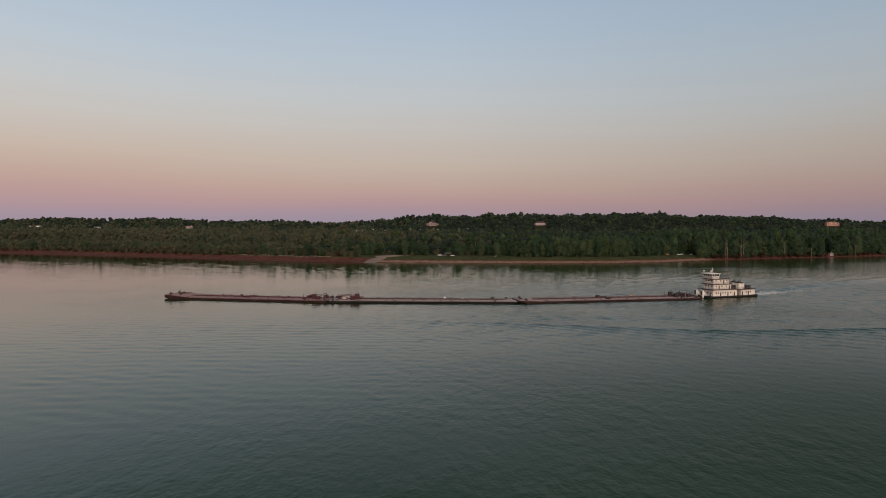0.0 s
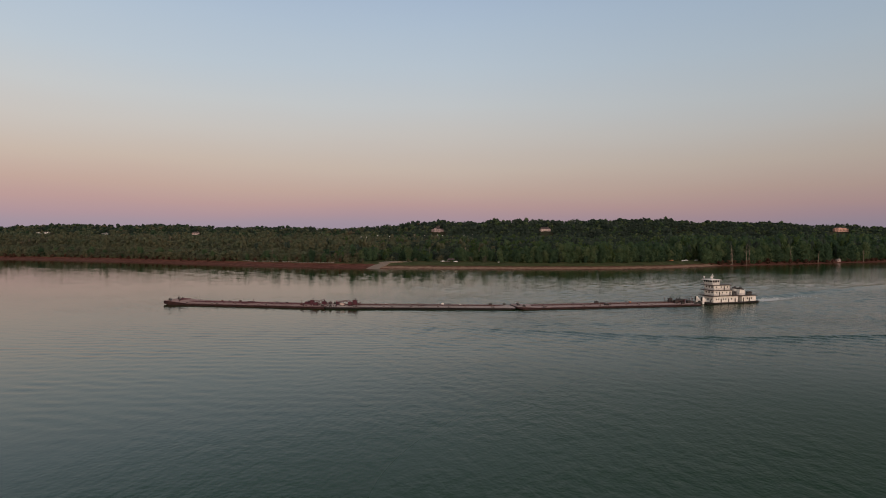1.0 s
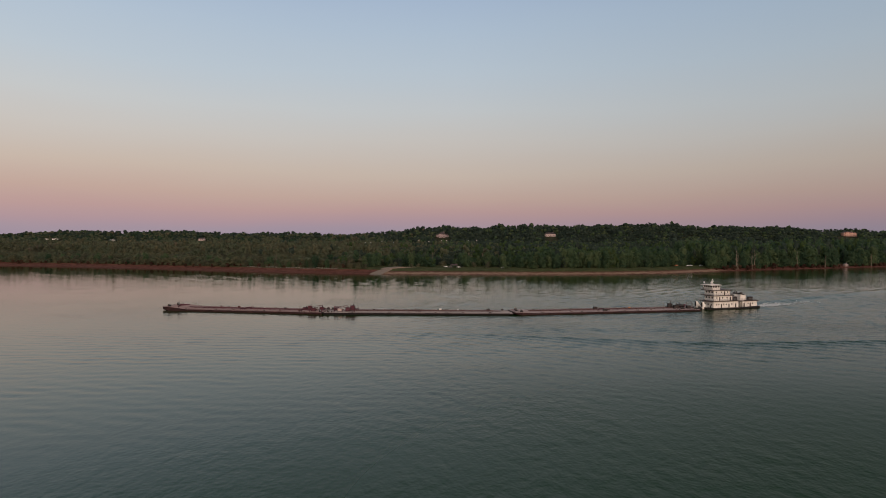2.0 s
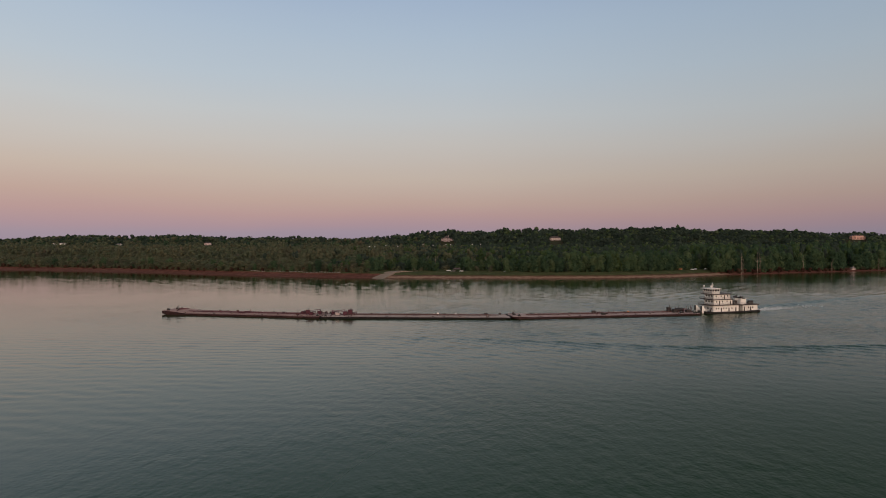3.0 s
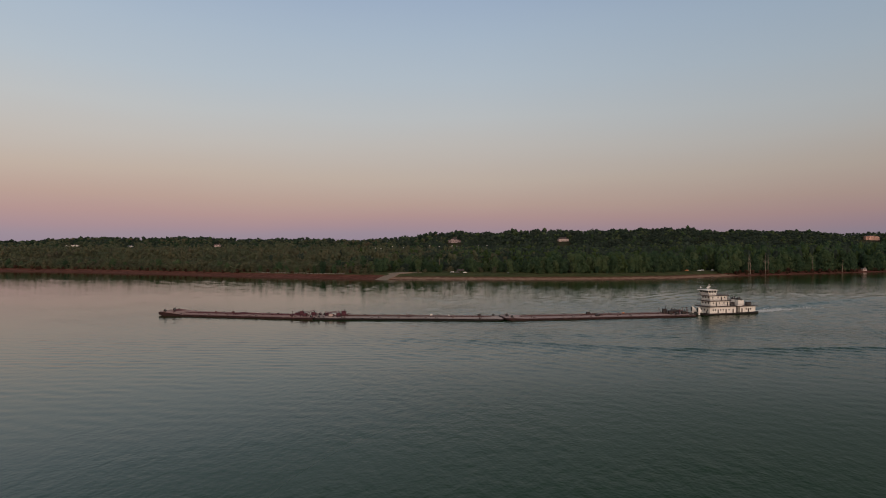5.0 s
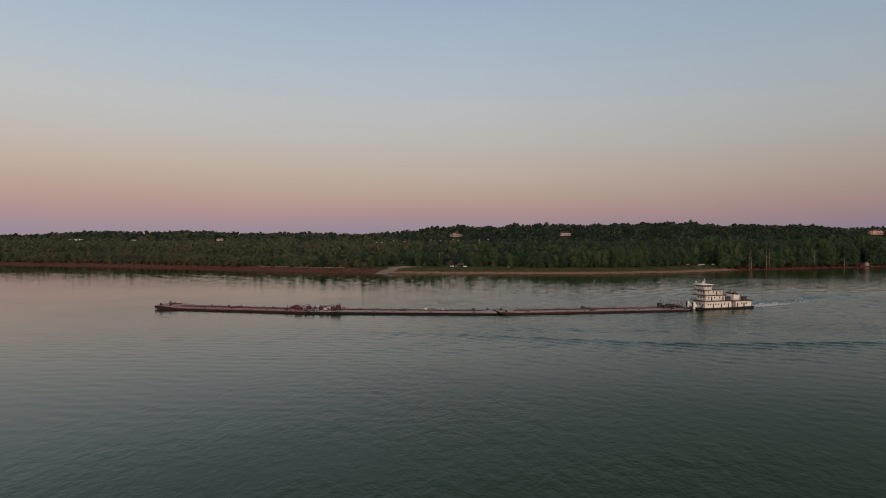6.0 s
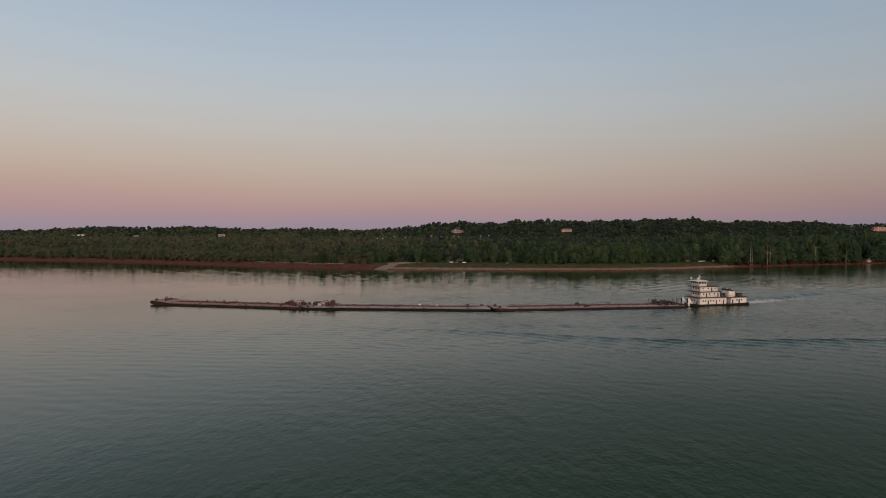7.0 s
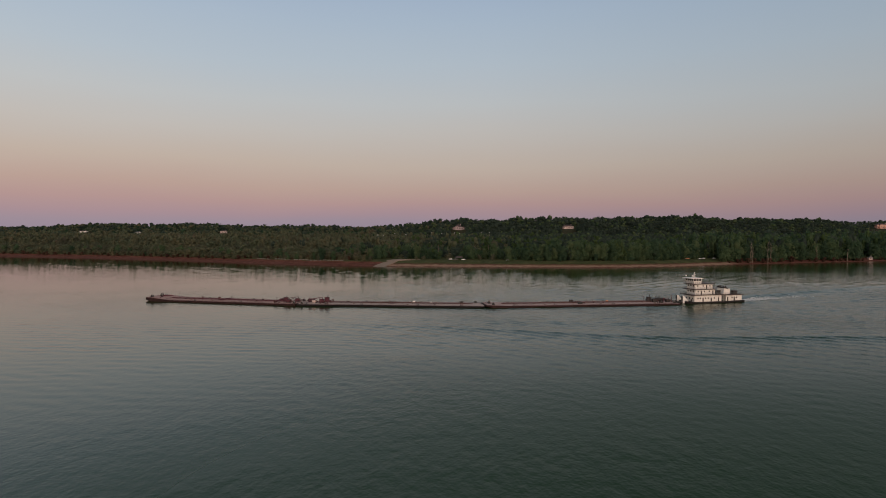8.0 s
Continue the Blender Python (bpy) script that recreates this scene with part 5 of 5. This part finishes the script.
fv, ff = [], []
for i in range(3600):
    u = g.exponential(17)
    if u > 55:
        continue
    mid, ax, side = wash(u)
    v = g.normal(0, 1.5 + 0.02 * u)
    r = g.uniform(0.10, 0.40) * (1.3 if u < 30 else 0.8)
    c = mid + side * v
    k = len(fv)
    ang, n_ = g.uniform(0, 6.28), 6
    for j in range(n_):
        a = ang + j * 2 * math.pi / n_
        rr = r * g.uniform(0.5, 1.2)
        p = c + ax * (rr * math.cos(a) * 1.8) + side * (rr * math.sin(a) * 0.9)
        fv.append((p.x, p.y, 0.08))
    ff.append(tuple(range(k, k + n_)))
fv = np.array(fv)
fv[:, 2] += wake_height(fv[:, 0], fv[:, 1]) + wind_waves(fv[:, 0], fv[:, 1])
foam = new("wake_foam", mesh_np("wake_foam", fv, ff, [M_FOAM]))
tagged(foam, "broken white foam in the propeller wash", "foam", kind="stuff")


# ---------------------------------------------------------------- far bank: ramp, rocks, cars, lamps, houses
def on_ground(x, s):
    y = float(shore_y(x)) + s
    return x, y, float(ground_z(x, y))


# boat ramp: concrete slabs from the terrace into the water
ramp_root = empty("boat_ramp", label="pale concrete boat ramp running down into the river", category="boat ramp", kind="structure")
line = [(-70, -6), (-67.5, 4), (-65, 13), (-61.5, 22), (-57.5, 31), (-52, 40), (-45, 47), (-36, 51), (-26, 52)]
for (xa, sa), (xb, sb) in zip(line, line[1:]):
    bm = B()
    lower, upper = [], []
    da = Vector((xb - xa, sb - sa)).normalized()
    nrm = Vector((da.y, -da.x)) * 7.0
    for x, s, e in ((xa, sa, 0.03), (xb, sb, -0.03)):
        for k in (-1, 1):
            px, ps = x + nrm.x * k + da.x * e, s + nrm.y * k + da.y * e
            X, Y, Z = on_ground(px, ps)
            upper.append((X, Y, on_ground(x, s)[2] + 0.45))
            lower.append((X, Y, on_ground(x, s)[2] - 0.6))
    order = (0, 1, 3, 2)
    solid(bm, [lower[i] for i in order], [upper[i] for i in order])
    part("slab", bm, M_CONCRETE, ramp_root)


def boulder(seed, r):
    bm = B()
    bmesh.ops.create_icosphere(bm, subdivisions=2, radius=r)
    for v in bm.verts:
        f = 1 + 0.35 * noise.noise(v.co * (1.1 / r) + Vector((seed * 7.3, 0, 0)))
        v.co = Vector((v.co.x * f * 1.3, v.co.y * f, v.co.z * f * 0.75))
    return bm


proto = []
for i in range(4):
    b_ = part("boulder", boulder(i, 0.75), M_ROCK)
    tagged(b_, "pale grey boulder at the edge of the terrace", "boulder", "boulders along the bank")
    proto.append(b_)
cnt = 0
for x in np.arange(-236, -118, 2.1):
    if noise.noise(Vector((x * 0.11, 3, 0))) < -0.18:
        continue
    X, Y, Z = on_ground(x + RNG.uniform(-0.7, 0.7), RNG.uniform(27, 29))
    m = pose(X, Y, Z + 0.3, 0, 0, RNG.uniform(0, 360))
    if cnt < 4:
        proto[cnt].matrix_basis = m
    else:
        copy_thing(proto[cnt % 4], m)
    cnt += 1


def car(name, x, s, turn, paint, label, L=4.6, h=1.5, pickup=False):
    """Body with cabin, windows, lamps and wheels."""
    X, Y, Z = on_ground(x, s)
    root = empty(name, pose(X, Y, Z + 0.25, 0, 0, turn), label=label, category="car" if not pickup else "truck", group="cars on the terrace")
    w = 1.8
    hood = 0.62 * h
    prof = [(-L / 2, 0.35), (-L / 2, hood - 0.05), (-L / 2 + 0.15, hood), (-L * 0.22, hood + 0.05), (-L * 0.08, h), (L * 0.05 if pickup else L * 0.30, h), (L * 0.12 if pickup else L * 0.44, hood + 0.08), (L / 2, hood), (L / 2, 0.35)]
    bm = B()
    solid(bm, [(px, -w / 2, pz) for px, pz in prof], [(px, w / 2, pz) for px, pz in prof])
    body = part("body", bm, paint, root)
    bm = B()
    gl = [(-L * 0.20, hood + 0.09), (-L * 0.085, h - 0.09), (L * 0.04 if pickup else L * 0.28, h - 0.09), (L * 0.10 if pickup else L * 0.40, hood + 0.12)]
    solid(bm, [(px, -w / 2 - 0.015, pz) for px, pz in gl], [(px, w / 2 + 0.015, pz) for px, pz in gl])
    part("window", bm, M_GLASS, body)
    for px, nm in ((-L / 2, "headlight"), (L / 2, "taillight")):
        for py in (-0.65, 0.65):
            bm = B()
            box(bm, px - 0.03, px + 0.03, py - 0.17, py + 0.17, hood - 0.25, hood - 0.1, 0.01)
            part(nm, bm, M_WHITECAR if nm == "headlight" else M_HULL_RED, root)
    for px in (-L * 0.31, L * 0.31):
        for py in (-w / 2 + 0.08, w / 2 - 0.08):
            bm = B()
            rod(bm, (px, py - 0.11, 0.33), (px, py + 0.11, 0.33), 0.34, sides=14)
            wh = part("wheel", bm, M_RUBBER, root)
            bm = B()
            rod(bm, (px, py - 0.125, 0.33), (px, py + 0.125, 0.33), 0.2, sides=10)
            part("rim", bm, M_STEEL, wh)
    return root


car("car", 10.5, 44, 4, M_WHITECAR, "white car parked above the sandy shore")
car("pickup_truck", 16.2, 45, 178, M_DARKCAR, "dark pickup truck parked above the sandy shore", 5.8, 1.95, True)
car("car", 25.6, 44, 5, M_WHITECAR, "white car parked above the sandy shore")
car("car", 78, 46, 2, M_WHITECAR, "white car parked at the edge of the grass")
car("car", 322, 40, 20, M_WHITECAR, "white car parked on the grass terrace")
car("car", 328, 41, 25, M_WHITECAR, "white car parked on the grass terrace")
car("car", 344, 38, 30, M_WHITECAR, "white car parked on the grass terrace")
car("car", 303, 42, 12, M_ORANGE, "orange car parked on the grass terrace")
# a roofed shelter beside the parked cars
X, Y, Z = on_ground(20.6, 49)
shel = empty("picnic_shelter", pose(X, Y, Z + 0.1), label="open dark-roofed picnic shelter on posts", category="shelter")
bm = B()
solid(bm, [(-4.6, -3.4, 3.0), (4.6, -3.4, 3.0), (4.6, 3.4, 3.0), (-4.6, 3.4, 3.0)], [(-3.6, -0.15, 4.9), (3.6, -0.15, 4.9), (3.6, 0.15, 4.9), (-3.6, 0.15, 4.9)])
part("roof", bm, M_SHINGLE, shel)
for px in (-3.6, 0, 3.6):
    for py in (-2.5, 2.5):
        bm = B()
        box(bm, px - 0.1, px + 0.1, py - 0.1, py + 0.1, -0.3, 3.05, 0.02)
        part("post", bm, M_BARK, shel)
for x in (112, 117):
    X, Y, Z = on_ground(x, 47)
    tb = empty("picnic_table", pose(X, Y, Z, 0, 0, 15 * x), label="dark wooden picnic table on the grass", category="table", group="picnic tables")
    for nm, x0, x1, z0 in (("tabletop", -0.4, 0.4, 0.7), ("bench", -0.95, -0.6, 0.42), ("bench", 0.6, 0.95, 0.42)):
        bm = B()
        box(bm, x0, x1, -1.1, 1.1, z0, z0 + 0.07, 0.015)
        part(nm, bm, M_BARK, tb)
    for py in (-0.8, 0.8):
        bm = B()
        rod(bm, (-0.8, py, -0.05), (0.3, py, 0.72), 0.06, sides=5)
        rod(bm, (0.8, py, -0.05), (-0.3, py, 0.72), 0.06, sides=5)
        part("trestle", bm, M_BARK, tb)


def street_lamp(x, s, h):
    X, Y, Z = on_ground(x, s)
    r = empty("street_lamp", pose(X, Y, Z), label="tall pale street lamp above the trees", category="street lamp", group="street lamps")
    bm = B()
    rod(bm, (0, 0, -0.5), (0, 0, h), 0.16, 0.09, 8)
    rod(bm, (0, 0, h - 0.2), (0, -1.6, h + 0.15), 0.07, sides=6)
    part("pole", bm, M_STEEL, r)
    bm = B()
    box(bm, -0.8, 0.8, -2.8, -1.2, h, h + 0.6, 0.15)
    hd = part("lamp_head", bm, M_WHITE, r)
    bm = B()
    box(bm, -0.7, 0.7, -2.86, -1.3, h - 0.06, h + 0.35, 0.05)
    part("lens", bm, M_LAMP, hd)
    return r


for x, s, h in ((-113, 300, 16), (-104, 300, 16), (-88, 330, 17), (-67, 310, 17), (-26, 350, 18), (-9, 345, 17), (13, 350, 18), (21, 350, 18), (58, 355, 18), (72, 355, 18)):
    street_lamp(x, s, h)
for x, s, h in ((-14, 84, 17), (-5, 80, 17), (36, 90, 17), (41, 96, 16), (57, 84, 16), (-205, 60, 14)):
    X, Y, Z = on_ground(x, s)
    r = empty("utility_pole", pose(X, Y, Z), label="pale wooden utility pole among the trees", category="utility pole", group="utility poles")
    bm = B()
    rod(bm, (0, 0, -0.5), (0, 0, h), 0.2, 0.12, 8)
    part("pole", bm, M_PALE_BARK, r)
    for zz in (h - 0.7, h - 1.8):
        bm = B()
        box(bm, -1.3, 1.3, -0.08, 0.08, zz, zz + 0.16, 0.02)
        part("crossarm", bm, M_BARK, r)


def bare_tree(x, s, h, seed):
    g_ = random.Random(seed)
    X, Y, Z = on_ground(x, s)
    r = empty("bare_tree", pose(X, Y, Z, 0, 0, g_.uniform(0, 360)), label="dead bare tree with a pale trunk at the water", category="tree", group="dead trees at the water")
    bm = B()
    pts = [Vector((0, 0, -0.5))]
    for i in range(1, 6):
        pts.append(Vector((g_.uniform(-0.12, 0.12) * i, g_.uniform(-0.12, 0.12) * i, h * i / 5)))
    for i in range(5):
        rod(bm, pts[i], pts[i + 1], 0.46 * (1 - i / 5.5), 0.46 * (1 - (i + 1) / 5.5), 8)
    part("trunk", bm, M_PALE_BARK, r)
    for i in range(8):
        k = g_.uniform(0.45, 0.95)
        p = pts[0].lerp(pts[5], k)
        a = g_.uniform(0, 6.28)
        ln = h * g_.uniform(0.08, 0.2) * (1.2 - k)
        bm = B()
        q = p + Vector((math.cos(a) * ln, math.sin(a) * ln, ln * g_.uniform(0.6, 1.4)))
        rod(bm, p, q, 0.12, 0.04, 6)
        rod(bm, q, q + Vector((math.cos(a + 0.7) * ln * 0.5, math.sin(a + 0.7) * ln * 0.5, ln * 0.5)), 0.04, 0.015, 5)
        part("branch", bm, M_PALE_BARK, r)
    return r


for i, (x, s, h) in enumerate(((385, 7, 26), (389, 9, 22), (412, 8, 27), (417, 9, 25), (492, 8, 23), (546, 8, 17), (640, 8, 18))):
    bare_tree(x, s, h, i)


def house(x, s, w, dpt, h, wall, roof, label, wings=(), turn=0, rise=2.6):
    """Storeys with windows, doors, a hipped roof and wings."""
    X, Y, Z = on_ground(x, s)
    root = empty("house", pose(X, Y, Z - 0.3, 0, 0, turn), label=label, category="house", group="houses on the hill")

    def block(cx, cy, w_, d_, h_, rise_):
        bm = B()
        box(bm, cx - w_ / 2, cx + w_ / 2, cy - d_ / 2, cy + d_ / 2, -2.0, h_, 0.05)
        wl_ = part("wall", bm, wall, root)
        bm = B()
        e = 0.5
        rx = max(0.3, w_ / 2 - d_ / 2)
        solid(bm, [(cx - w_ / 2 - e, cy - d_ / 2 - e, h_), (cx + w_ / 2 + e, cy - d_ / 2 - e, h_), (cx + w_ / 2 + e, cy + d_ / 2 + e, h_), (cx - w_ / 2 - e, cy + d_ / 2 + e, h_)],
              [(cx - rx, cy - 0.1, h_ + rise_), (cx + rx, cy - 0.1, h_ + rise_), (cx + rx, cy + 0.1, h_ + rise_), (cx - rx, cy + 0.1, h_ + rise_)])
        part("roof", bm, roof, root)
        k = max(2, int(w_ / 3.2))
        for fl in range(max(1, round(h_ / 3.0))):
            for i in range(k):
                wx_ = cx - w_ / 2 + w_ * (i + 0.5) / k
                window(wl_, wx_, cy - d_ / 2, 1.7 + fl * 3.0, 1.2, 1.4, "n", wall)
    block(0, 0, w, dpt, h, rise)
    for cx, cy, w_, d_, h_ in wings:
        block(cx, cy, w_, d_, h_, 0.42 * min(w_, d_))
    bm = B()
    box(bm, w * 0.3 - 0.5, w * 0.3 + 0.5, 0, 0.9, h, h + rise + 1.0, 0.04)
    part("chimney", bm, M_BRICK, root)
    return root


house(19, 1250 - float(shore_y(19)), 14, 12, 6.0, M_BRICK, M_SHINGLE, "large pink brick house with hipped roofs on the hill", ((-9.0, 1.0, 6, 8, 4.8), (10.5, 1.5, 8, 9, 4.4), (-3.5, -5.5, 6, 6, 6.8), (4.5, -5.5, 5, 6, 5.8)), 0, 5.2)
house(252, 1262 - float(shore_y(252)), 23, 10, 4.4, M_STUCCO, M_SHINGLE, "long low pale pink house on the wooded hill", ((-7, -5, 7, 6, 4.0),), 3, 3.4)
house(1003, 1395 - float(shore_y(1003)), 27, 13, 8.0, M_SALMON, M_SHINGLE, "wide salmon-pink building on the hill", ((16, 2, 8, 9, 6.0), (-5, -6, 9, 6, 8.6)), -4, 2.8)
house(-850, 1335 - float(shore_y(-850)), 28, 11, 2.9, M_WHITE, M_SHINGLE, "long low white building with a dark roof", (), 4, 1.2)
house(-702, 1305 - float(shore_y(-702)), 11, 8, 3.0, M_WHITE, M_STEEL, "small white building among the trees", (), -6, 1.4)
house(-509, 1310 - float(shore_y(-509)), 14, 9, 4.0, M_STUCCO, M_SHINGLE, "small pale house among the trees", (), 8, 2.2)
house(594, 15, 5.5, 4, 3.0, M_STUCCO, M_STEEL, "small pale shed at the water", (), 5, 1.2)
